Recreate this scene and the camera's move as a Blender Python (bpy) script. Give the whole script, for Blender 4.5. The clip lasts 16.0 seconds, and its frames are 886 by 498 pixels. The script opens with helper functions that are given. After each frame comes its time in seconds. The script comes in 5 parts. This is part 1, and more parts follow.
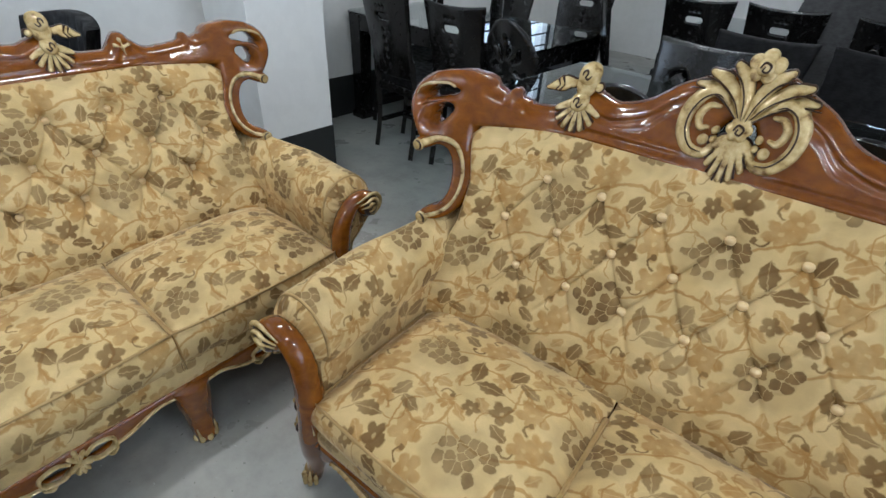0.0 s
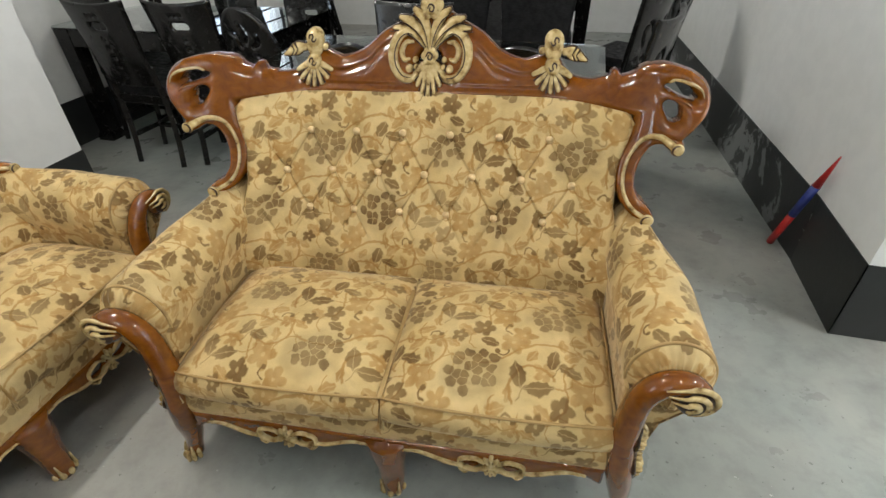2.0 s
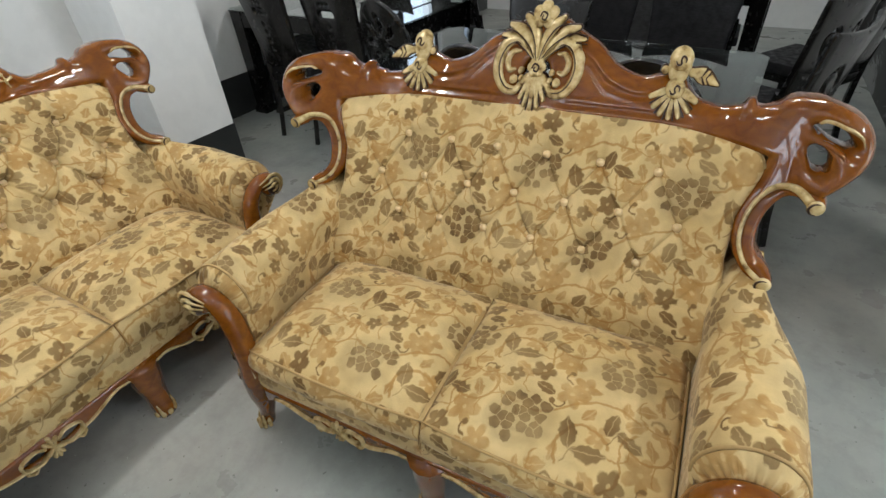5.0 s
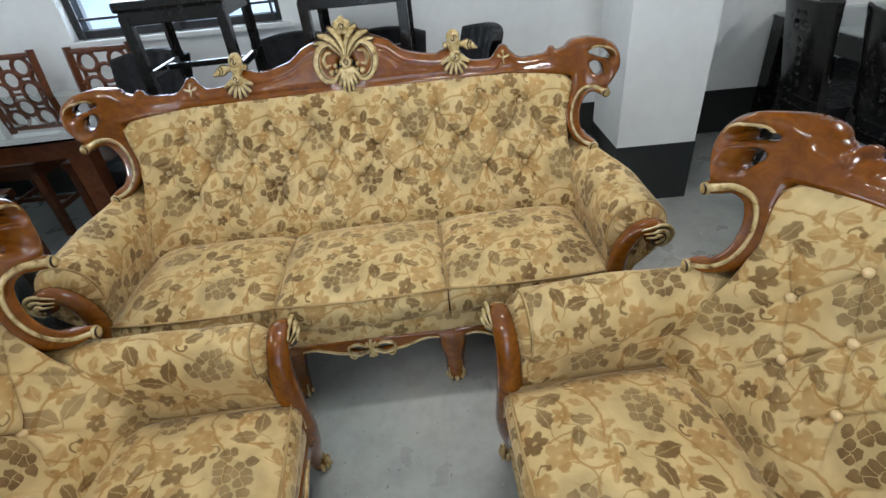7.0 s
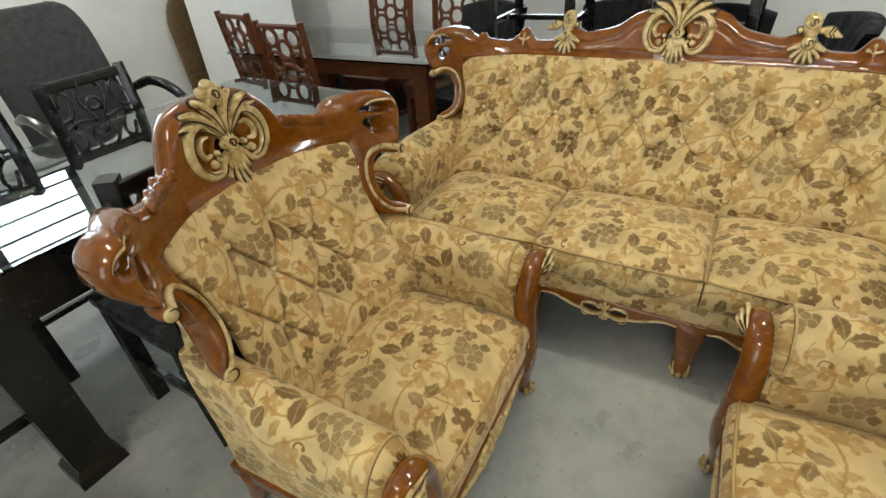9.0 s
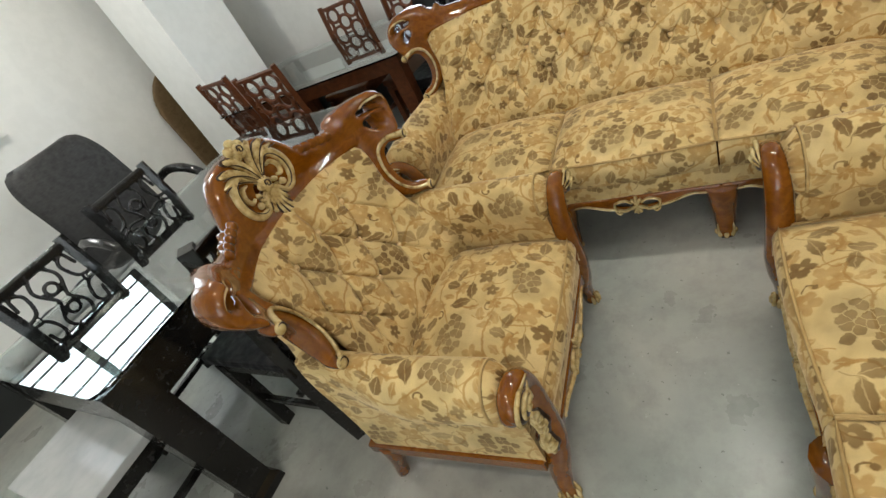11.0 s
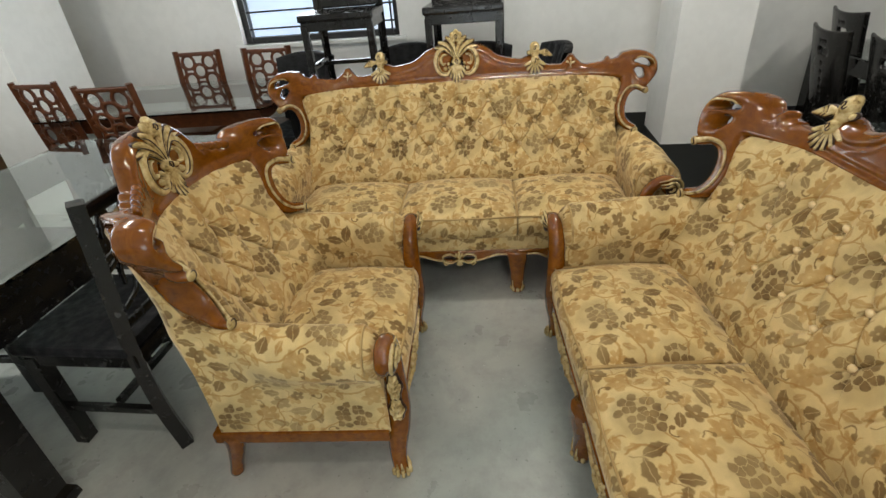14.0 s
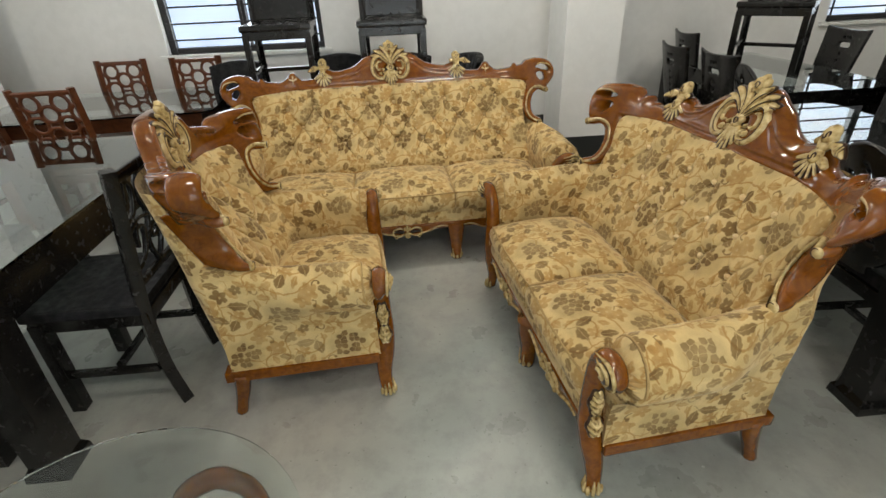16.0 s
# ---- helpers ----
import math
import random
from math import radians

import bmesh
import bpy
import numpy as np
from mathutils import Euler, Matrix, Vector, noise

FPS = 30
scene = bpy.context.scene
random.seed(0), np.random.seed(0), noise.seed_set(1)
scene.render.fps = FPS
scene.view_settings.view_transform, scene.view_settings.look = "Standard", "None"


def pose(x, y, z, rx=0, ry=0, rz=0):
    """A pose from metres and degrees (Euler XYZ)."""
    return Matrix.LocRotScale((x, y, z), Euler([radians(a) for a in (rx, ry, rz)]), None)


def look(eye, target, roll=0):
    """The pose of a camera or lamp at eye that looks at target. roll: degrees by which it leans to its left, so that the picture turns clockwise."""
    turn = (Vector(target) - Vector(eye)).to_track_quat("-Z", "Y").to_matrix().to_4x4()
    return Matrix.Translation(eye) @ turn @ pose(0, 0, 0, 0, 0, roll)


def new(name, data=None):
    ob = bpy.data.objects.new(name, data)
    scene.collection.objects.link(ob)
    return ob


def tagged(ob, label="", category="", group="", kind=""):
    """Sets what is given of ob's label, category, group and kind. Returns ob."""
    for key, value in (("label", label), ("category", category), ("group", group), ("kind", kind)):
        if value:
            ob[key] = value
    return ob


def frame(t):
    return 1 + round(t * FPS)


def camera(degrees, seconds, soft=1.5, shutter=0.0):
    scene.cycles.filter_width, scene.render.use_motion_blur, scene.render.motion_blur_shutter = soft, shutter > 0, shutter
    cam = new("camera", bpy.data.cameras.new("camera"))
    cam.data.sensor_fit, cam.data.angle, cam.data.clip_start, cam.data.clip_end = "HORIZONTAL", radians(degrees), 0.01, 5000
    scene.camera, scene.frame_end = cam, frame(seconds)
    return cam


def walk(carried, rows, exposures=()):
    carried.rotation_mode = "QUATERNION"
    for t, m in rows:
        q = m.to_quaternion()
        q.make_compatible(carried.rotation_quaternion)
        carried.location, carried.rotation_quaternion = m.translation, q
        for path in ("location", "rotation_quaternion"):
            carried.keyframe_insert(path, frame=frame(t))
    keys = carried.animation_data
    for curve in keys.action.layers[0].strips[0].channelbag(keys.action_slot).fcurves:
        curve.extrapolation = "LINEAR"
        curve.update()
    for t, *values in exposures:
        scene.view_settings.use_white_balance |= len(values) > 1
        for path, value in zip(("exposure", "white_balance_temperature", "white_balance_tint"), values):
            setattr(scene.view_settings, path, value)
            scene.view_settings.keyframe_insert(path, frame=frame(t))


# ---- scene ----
cam = camera(84.1, 16.0)
PATH = [
    (0, (0.105, 0.115, 1.342), (-0.99, 1.358, 0.223), 3.2),
    (0.5, (0.154, -0.008, 1.353), (-0.695, 1.429, 0.251), 2.4),
    (1, (0.229, -0.056, 1.361), (-0.403, 1.492, 0.263), 1.2),
    (1.5, (0.299, -0.084, 1.347), (-0.226, 1.478, 0.214), -0.1),
    (2, (0.32, -0.147, 1.367), (-0.127, 1.422, 0.209), -1.6),
    (2.5, (0.327, -0.215, 1.398), (-0.073, 1.365, 0.239), -2.8),
    (3, (0.32, -0.231, 1.399), (-0.052, 1.362, 0.248), -3.2),
    (3.2, (0.319, -0.229, 1.398), (-0.053, 1.366, 0.25), -3.4),
    (5.3, (0.413, 0.059, 1.409), (-0.646, 1.271, 0.222), -4.0),
    (5.5, (0.396, 0.099, 1.4), (-0.78, 1.21, 0.224), -4.2),
    (6, (0.306, 0.252, 1.402), (-1.161, 0.97, 0.247), -5.7),
    (6.5, (0.249, 0.294, 1.411), (-1.377, 0.59, 0.284), -6.1),
    (7, (0.26, 0.366, 1.425), (-1.401, 0.327, 0.311), -5.9),
    (7.5, (0.273, 0.376, 1.429), (-1.369, 0.094, 0.323), -4.9),
    (8, (0.296, 0.317, 1.425), (-1.281, -0.21, 0.314), -4.1),
    (8.5, (0.357, 0.324, 1.429), (-1.108, -0.458, 0.315), -4.6),
    (9, (0.429, 0.326, 1.428), (-0.943, -0.599, 0.305), -4.7),
    (9.2, (0.449, 0.323, 1.428), (-0.896, -0.651, 0.313), -5.8),
    (11.3, (0.573, 0.439, 1.464), (-0.682, -0.624, 0.326), -31.0),
    (11.5, (0.562, 0.455, 1.465), (-0.719, -0.596, 0.345), -27.9),
    (12, (0.569, 0.476, 1.468), (-0.776, -0.533, 0.386), -19.2),
    (12.5, (0.597, 0.511, 1.472), (-0.854, -0.373, 0.417), -12.2),
    (13, (0.708, 0.434, 1.471), (-0.87, -0.217, 0.429), -7.7),
    (13.5, (0.88, 0.343, 1.486), (-0.784, -0.079, 0.459), -5.6),
    (14, (1.07, 0.299, 1.489), (-0.63, 0.032, 0.47), -4.9),
    (14.5, (1.265, 0.251, 1.495), (-0.447, 0.106, 0.471), -4.4),
    (15, (1.369, 0.197, 1.505), (-0.354, 0.153, 0.491), -3.9),
    (15.5, (1.478, 0.12, 1.501), (-0.256, 0.161, 0.506), -3.4),
    (16, (1.56, 0.086, 1.494), (-0.183, 0.202, 0.52), -2.5),
]
EXPOSURES = [(0.0, -0.03, 5450, 10), (1.0, 0.08, 6050, 10), (1.5, 0.11, 6150, 10), (3.0, 0.12, 6250, 10), (5.5, 0.02, 5800, 10), (7.5, -0.05, 5600, 9), (8.5, -0.02, 6200, 8), (9.0, -0.02, 6400, 7),
             (12.5, -0.10, 6450, 9), (14.0, -0.15, 6450, 9), (16.0, -0.16, 6600, 10)]
walk(cam, [(t, look(eye, target, roll)) for t, eye, target, roll in PATH], EXPOSURES)

# ---- world, light, exposure ----
world = bpy.data.worlds.new("sky")
scene.world = world
world.use_nodes = True
wn = world.node_tree.nodes
sky = wn.new("ShaderNodeTexSky")
sky.sky_type, sky.sun_disc = "NISHITA", False
sky.sun_elevation, sky.sun_rotation = radians(48), radians(200)
world.node_tree.links.new(sky.outputs[0], wn["Background"].inputs[0])
wn["Background"].inputs[1].default_value = 0.15

sun = new("sun", bpy.data.lights.new("sun", "SUN"))
sun.data.energy, sun.data.angle, sun.data.color = 2.5, radians(0.6), (1.0, 0.95, 0.88)
sun.matrix_world = pose(0, 0, 8, 42, 0, 20)


def area_lamp(name, eye, target, sx, sy, watts, colour):
    ob = new(name, bpy.data.lights.new(name, "AREA"))
    ob.data.shape, ob.data.size, ob.data.size_y = "RECTANGLE", sx, sy
    ob.data.energy, ob.data.color = watts, colour
    ob.matrix_world = look(eye, target)
    return ob


COOL = (0.90, 0.97, 1.0)
area_lamp("daylight_window_west", (-3.125, -1.20, 1.62), (0, -1.20, 1.62), 1.2, 1.15, 26, COOL)
area_lamp("daylight_window_far", (-3.125, 4.69, 1.62), (0, 4.69, 1.62), 1.38, 1.15, 4, COOL)
area_lamp("daylight_window_south", (-0.25, -3.675, 1.85), (-0.25, 0, 1.85), 1.2, 0.9, 18, COOL)
# fill light from the east, through a shop front that is only assumed
area_lamp("fill_assumed_shop_front", (4.675, 0.6, 1.45), (0, 0.6, 1.45), 2.7, 2.2, 46, COOL)

# ---- materials ----
class Sock:
    """A value in a node tree that can be reckoned with."""
    def __init__(self, tree, out):
        self.tree, self.out = tree, out

    def op(self, kind, *others):
        node = self.tree.nodes.new("ShaderNodeMath")
        node.operation = kind
        for n, v in enumerate((self, *others)):
            if isinstance(v, Sock):
                self.tree.links.new(v.out, node.inputs[n])
            else:
                node.inputs[n].default_value = v
        return Sock(self.tree, node.outputs[0])

    def __add__(self, o): return self.op("ADD", o)
    def __sub__(self, o): return self.op("SUBTRACT", o)
    def __mul__(self, o): return self.op("MULTIPLY", o)
    def __neg__(self): return self.op("MULTIPLY", -1.0)
    def abs(self): return self.op("ABSOLUTE")
    def max(self, o): return self.op("MAXIMUM", o)
    def min(self, o): return self.op("MINIMUM", o)
    def cos(self): return self.op("COSINE")
    def step(self, soft):
        """0 below zero, 1 above soft."""
        node = self * (1.0 / soft)
        node.out.node.use_clamp = True
        return node


def shader(name, colour=(0.5, 0.5, 0.5), rough=0.5, metal=0.0):
    mat = bpy.data.materials.new(name)
    mat.use_nodes = True
    bsdf = mat.node_tree.nodes["Principled BSDF"]
    bsdf.inputs["Base Color"].default_value = (*colour, 1)
    bsdf.inputs["Roughness"].default_value = rough
    bsdf.inputs["Metallic"].default_value = metal
    return mat, mat.node_tree, bsdf


def noise_tex(tree, scale, detail=4, rough=0.55, coord="Object", stretch=None, distort=0.0):
    tc = tree.nodes.new("ShaderNodeTexCoord")
    out = tc.outputs[coord]
    if stretch:
        mp = tree.nodes.new("ShaderNodeMapping")
        mp.inputs["Scale"].default_value = stretch
        tree.links.new(out, mp.inputs[0])
        out = mp.outputs[0]
    tex = tree.nodes.new("ShaderNodeTexNoise")
    tex.inputs["Scale"].default_value, tex.inputs["Detail"].default_value = scale, detail
    tex.inputs["Roughness"].default_value, tex.inputs["Distortion"].default_value = rough, distort
    tree.links.new(out, tex.inputs["Vector"])
    return tex.outputs["Fac"]


def ramp(tree, fac, stops):
    node = tree.nodes.new("ShaderNodeValToRGB")
    while len(node.color_ramp.elements) < len(stops):
        node.color_ramp.elements.new(0.5)
    for e, (p, c) in zip(node.color_ramp.elements, stops):
        e.position, e.color = p, (*c, 1) if len(c) == 3 else c
    tree.links.new(fac, node.inputs[0])
    return node.outputs[0]


def mix(tree, fac, a, b, blend="MIX"):
    node = tree.nodes.new("ShaderNodeMix")
    node.data_type, node.blend_type = "RGBA", blend
    for slot, v in ((0, fac), (6, a), (7, b)):
        if isinstance(v, Sock):
            v = v.out
        if isinstance(v, bpy.types.NodeSocket):
            tree.links.new(v, node.inputs[slot])
        elif isinstance(v, tuple):
            node.inputs[slot].default_value = (*v, 1)
        else:
            node.inputs[slot].default_value = v
    return node.outputs[2]


def bump(tree, bsdf, fac, strength, depth):
    node = tree.nodes.new("ShaderNodeBump")
    node.inputs["Strength"].default_value, node.inputs["Distance"].default_value = strength, depth
    tree.links.new(fac, node.inputs["Height"])
    tree.links.new(node.outputs[0], bsdf.inputs["Normal"])


def grey(v):
    return (v, v, v)


def floral_fabric():
    """Cut velvet: tan ground with olive peonies, leaves, small flowers and vines on a half-drop repeat, in metres of the cloth's own UV."""
    mat, tree, bsdf = shader("floral_velvet", rough=0.75)
    uvmap = tree.nodes.new("ShaderNodeUVMap")
    uv = tree.nodes.new("ShaderNodeVectorMath")
    uv.operation = "SCALE"
    uv.inputs["Scale"].default_value = 0.80
    tree.links.new(uvmap.outputs[0], uv.inputs[0])
    sep = tree.nodes.new("ShaderNodeSeparateXYZ")
    tree.links.new(uv.outputs[0], sep.inputs[0])
    U, V = Sock(tree, sep.outputs[0]), Sock(tree, sep.outputs[1])
    wob = tree.nodes.new("ShaderNodeTexNoise")
    wob.inputs["Scale"].default_value, wob.inputs["Detail"].default_value = 26, 2
    tree.links.new(uv.outputs[0], wob.inputs["Vector"])
    wx = (Sock(tree, wob.outputs["Fac"]) - 0.5) * 0.012
    fine = tree.nodes.new("ShaderNodeTexNoise")
    fine.inputs["Scale"].default_value, fine.inputs["Detail"].default_value = 95, 2
    tree.links.new(uv.outputs[0], fine.inputs["Vector"])
    wf = (Sock(tree, fine.outputs["Fac"]) - 0.5) * 0.008
    U, V = U + wx + wf, V - wx + wf
    W, H = 0.31, 0.155

    def spot(cx, cy, rot=0.0):
        v = V - cy
        j = (v * (1 / H)).op("ROUND")
        y = v - j * H
        x = (U - cx - j * (W / 2)).op("WRAP", W / 2, -W / 2)
        if rot:
            c, s = math.cos(radians(rot)), math.sin(radians(rot))
            x, y = x * c + y * s, y * c - x * s
        return x, y, j

    def polar(x, y):
        return (x * x + y * y).op("SQRT"), y.op("ARCTAN2", x)

    def leaf(cx, cy, rot, length, width):
        x, y, _ = spot(cx, cy, rot)
        t = x * (1 / length)
        body = (t * t * -1.0 + 1.0) * width - y.abs()
        vein = (y.abs() - 0.0005).step(0.0009) * 0.45 + 0.55
        return (body + (x * 420).cos() * 0.0010).step(0.003) * vein

    def flower(cx, cy, radius, petals, cut=0.28):
        x, y, _ = spot(cx, cy)
        r, a = polar(x, y)
        edge = ((a * (petals / 2)).cos().abs() * (1.5 * cut) + (1 - 1.5 * cut)) * radius
        return (edge - r).step(0.004) * ((r - radius * 0.10).step(0.002) * 0.6 + 0.4)

    def arc(cx, cy, rot, radius, width):
        x, y, _ = spot(cx, cy, rot)
        r, _ = polar(x, y)
        return ((r - radius).abs() * -1.0 + width).step(0.0015) * (y + 0.004).step(0.004)

    # peony: a cluster of rounded petals parted by pale lines, on a faint halo
    bent = tree.nodes.new("ShaderNodeCombineXYZ")
    tree.links.new(U.out, bent.inputs[0])
    tree.links.new(V.out, bent.inputs[1])

    def cells(feature, scale):
        node = tree.nodes.new("ShaderNodeTexVoronoi")
        node.feature, node.voronoi_dimensions = feature, "2D"
        node.inputs["Scale"].default_value, node.inputs["Randomness"].default_value = scale, 0.88
        tree.links.new(bent.outputs[0], node.inputs["Vector"])
        return node
    petal, gap = cells("F1", 52), cells("DISTANCE_TO_EDGE", 52)
    mid = tree.nodes.new("ShaderNodeSeparateXYZ")
    tree.links.new(petal.outputs["Position"], mid.inputs[0])
    keep = (U, V)
    U, V = Sock(tree, mid.outputs[0]), Sock(tree, mid.outputs[1])
    x, y, j = spot(0.075, 0.072, 25)
    peony = ((x * x + y * y * 1.6) * -1.0 + 0.051 ** 2).step(0.00002)
    U, V = keep
    x, y, j = spot(0.075, 0.072, 25)
    r2 = x * x + y * y * 1.5
    halo = (r2 * -1.0 + 0.072 ** 2).step(0.0022)
    close = Sock(tree, petal.outputs["Distance"])
    inner = (r2 * -1.0 + 0.036 ** 2).step(0.0006)
    peony = peony * ((close * -1.0 + 0.60).step(0.05).max(inner))
    line = peony * ((Sock(tree, gap.outputs["Distance"]) * -1.0 + 0.045).step(0.035).max((close - 0.50).step(0.05)))

    def vine(cx, cy, rot, amp, length, width):
        x, y, _ = spot(cx, cy, rot)
        s = (x * (2 * math.pi / length)).op("SINE")
        return ((y - s * amp).abs() * -1.0 + width).step(0.002) * ((x.abs() * -1.0 + length * 0.5).step(0.004))

    def comma(cx, cy, rot):
        x, y, _ = spot(cx, cy, rot)
        r, _ = polar(x, y)
        hook = ((r - 0.011).abs() * -1.0 + 0.0028).step(0.002) * y.step(0.003)
        x, y, _ = spot(cx, cy, rot)
        x = x - 0.011
        return hook.max((x * x + y * y).op("SQRT").op("MULTIPLY_ADD", -1.0, 0.0062).step(0.002))

    tan = vine(0.150, 0.118, 8, 0.020, 0.250, 0.0035).max(vine(0.250, 0.060, 70, 0.012, 0.120, 0.0032)).max(vine(0.020, 0.110, 100, 0.010, 0.110, 0.0020))
    tan = tan.max(arc(0.190, 0.045, 30, 0.046, 0.0034)).max(arc(0.285, 0.115, 210, 0.040, 0.0033)).max(arc(0.140, 0.010, 140, 0.030, 0.0020))
    tan = tan.max(arc(0.085, 0.140, 60, 0.024, 0.0019)).max(arc(0.240, 0.075, 250, 0.022, 0.0019)).max(arc(0.030, 0.060, 20, 0.038, 0.0020))
    pale = flower(0.284, 0.054, 0.034, 5, 0.30).max(flower(0.150, 0.142, 0.031, 5, 0.30)).max(flower(0.014, 0.010, 0.028, 5, 0.30)).max(flower(0.208, 0.082, 0.024, 5, 0.30))
    pale = pale.max(leaf(0.208, 0.010, -35, 0.025, 0.0135)).max(leaf(0.266, 0.130, 40, 0.026, 0.013)).max(leaf(0.122, 0.010, 15, 0.022, 0.0115)).max(leaf(0.294, 0.100, 110, 0.020, 0.0105))
    pale = pale.max(leaf(0.186, 0.114, 60, 0.019, 0.0105)).max(leaf(0.028, 0.130, 150, 0.020, 0.0105)).max(leaf(0.246, 0.150, 100, 0.019, 0.0100)).max(flower(0.307, 0.136, 0.020, 5, 0.30)).max(leaf(0.142, 0.038, 80, 0.017, 0.0095))
    dark = leaf(0.160, 0.072, 105, 0.029, 0.0170).max(leaf(0.200, 0.050, 8, 0.031, 0.0150)).max(flower(0.242, 0.020, 0.026, 5, 0.24))
    dark = dark.max(vine(0.168, 0.040, 50, 0.002, 0.040, 0.0018)).max(leaf(0.226, 0.112, 70, 0.025, 0.0150)).max(leaf(0.258, 0.094, -18, 0.027, 0.0130)).max(vine(0.232, 0.088, 55, 0.002, 0.034, 0.0018))
    dark = dark.max(comma(0.128, 0.122, 200)).max(comma(0.300, 0.148, 20)).max(comma(0.298, 0.022, 110)).max(leaf(0.102, 0.138, 160, 0.023, 0.0130)).max(flower(0.040, 0.150, 0.020, 5, 0.24))

    weave = noise_tex(tree, 900, 2, coord="UV")
    worn = noise_tex(tree, 7, 3, coord="UV")
    # velvet sheen painted into the colour: dark motifs fade in random patches
    sheen_fade = ramp(tree, noise_tex(tree, 5, 2, coord="UV"), [(0.35, grey(0.55)), (0.60, grey(0.95))])
    ground = ramp(tree, worn, [(0.30, (0.600, 0.430, 0.180)), (0.70, (0.722, 0.543, 0.264))])
    tancol = ramp(tree, worn, [(0.35, (0.375, 0.200, 0.050)), (0.65, (0.475, 0.277, 0.081))])
    darkcol = ramp(tree, worn, [(0.35, (0.150, 0.081, 0.020)), (0.65, (0.225, 0.129, 0.038))])
    peocol = ramp(tree, noise_tex(tree, 30, 3, coord="UV"), [(0.35, (0.138, 0.077, 0.022)), (0.65, (0.235, 0.139, 0.046))])
    tone = ramp(tree, noise_tex(tree, 22, 3, coord="UV"), [(0.35, grey(0.50)), (0.65, grey(0.92))])
    col = mix(tree, tan * 0.85, ground, tancol)
    col = mix(tree, pale * Sock(tree, tone), col, tancol)
    col = mix(tree, halo * 0.26, col, (0.29, 0.205, 0.080))
    col = mix(tree, dark * Sock(tree, sheen_fade), col, darkcol)
    col = mix(tree, peony * Sock(tree, sheen_fade), col, peocol)
    col = mix(tree, line * 0.75, col, (0.60, 0.45, 0.21))
    nap = noise_tex(tree, 16, 3, coord="UV", distort=1.0)
    col = mix(tree, 0.5, col, ramp(tree, nap, [(0.3, grey(0.64)), (0.65, grey(0.98))]), "MULTIPLY")
    col = mix(tree, 0.25, col, ramp(tree, weave, [(0.3, grey(0.35)), (0.7, grey(1.0))]), "MULTIPLY")
    tree.links.new(col, bsdf.inputs["Base Color"])
    bsdf.inputs["Sheen Weight"].default_value = 0.40
    bsdf.inputs["Sheen Roughness"].default_value = 0.4
    bsdf.inputs["Sheen Tint"].default_value = (1.0, 0.85, 0.6, 1)
    bsdf.inputs["Specular IOR Level"].default_value = 0.25
    bump(tree, bsdf, noise_tex(tree, 60, 5, coord="UV"), 0.22, 0.004)
    return mat


def varnished_wood(name, dark, light, rough=0.16, coat=0.6):
    mat, tree, bsdf = shader(name, rough=rough)
    grain = noise_tex(tree, 22, 5, 0.55, stretch=(1.0, 1.6, 1.6), distort=0.8)
    patch = noise_tex(tree, 6, 3)
    col = ramp(tree, grain, [(0.18, dark), (0.82, light)])
    col = mix(tree, 0.5, col, ramp(tree, patch, [(0.3, grey(0.6)), (0.7, grey(1.0))]), "MULTIPLY")
    tree.links.new(col, bsdf.inputs["Base Color"])
    bsdf.inputs["Coat Weight"].default_value, bsdf.inputs["Coat Roughness"].default_value = coat, 0.03
    bsdf.inputs["Specular IOR Level"].default_value = 0.2
    bump(tree, bsdf, noise_tex(tree, 22, 3), 0.16, 0.006)
    return mat


def gold_paint():
    mat, tree, bsdf = shader("antique_gold_shaded_creases", rough=0.26, metal=0.14)
    wear = noise_tex(tree, 45, 4)
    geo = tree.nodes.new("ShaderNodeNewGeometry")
    # antiquing and crease shade both painted in: darker where pointiness is low
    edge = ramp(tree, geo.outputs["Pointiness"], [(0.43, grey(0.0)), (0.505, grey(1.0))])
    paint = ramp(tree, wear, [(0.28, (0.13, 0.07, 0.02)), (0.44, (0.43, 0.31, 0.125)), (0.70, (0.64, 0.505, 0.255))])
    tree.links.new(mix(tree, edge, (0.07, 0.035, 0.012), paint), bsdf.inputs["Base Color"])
    bump(tree, bsdf, noise_tex(tree, 120, 3), 0.2, 0.002)
    return mat


def painted_wall(name, a, b, rough=0.7):
    mat, tree, bsdf = shader(name, rough=rough)
    tree.links.new(mix(tree, 0.6, ramp(tree, noise_tex(tree, 1.3, 5), [(0.3, a), (0.7, b)]),
                       ramp(tree, noise_tex(tree, 14, 6), [(0.42, grey(0.95)), (0.58, grey(1.0))]), "MULTIPLY"), bsdf.inputs["Base Color"])
    bump(tree, bsdf, noise_tex(tree, 40, 5), 0.15, 0.004)
    return mat


def flaking_paint():
    """Black base paint, flaked off to bare plaster in patches."""
    mat, tree, bsdf = shader("flaking_black_paint", rough=0.45)
    paint = ramp(tree, noise_tex(tree, 1.3, 5), [(0.3, (0.012, 0.014, 0.014)), (0.7, (0.034, 0.036, 0.035))])
    bare = ramp(tree, noise_tex(tree, 2.6, 7, 0.68, distort=0.7), [(0.54, grey(0.0)), (0.56, grey(1.0))])
    tree.links.new(mix(tree, bare, paint, (0.20, 0.21, 0.205)), bsdf.inputs["Base Color"])
    bump(tree, bsdf, noise_tex(tree, 30, 5), 0.2, 0.004)
    return mat


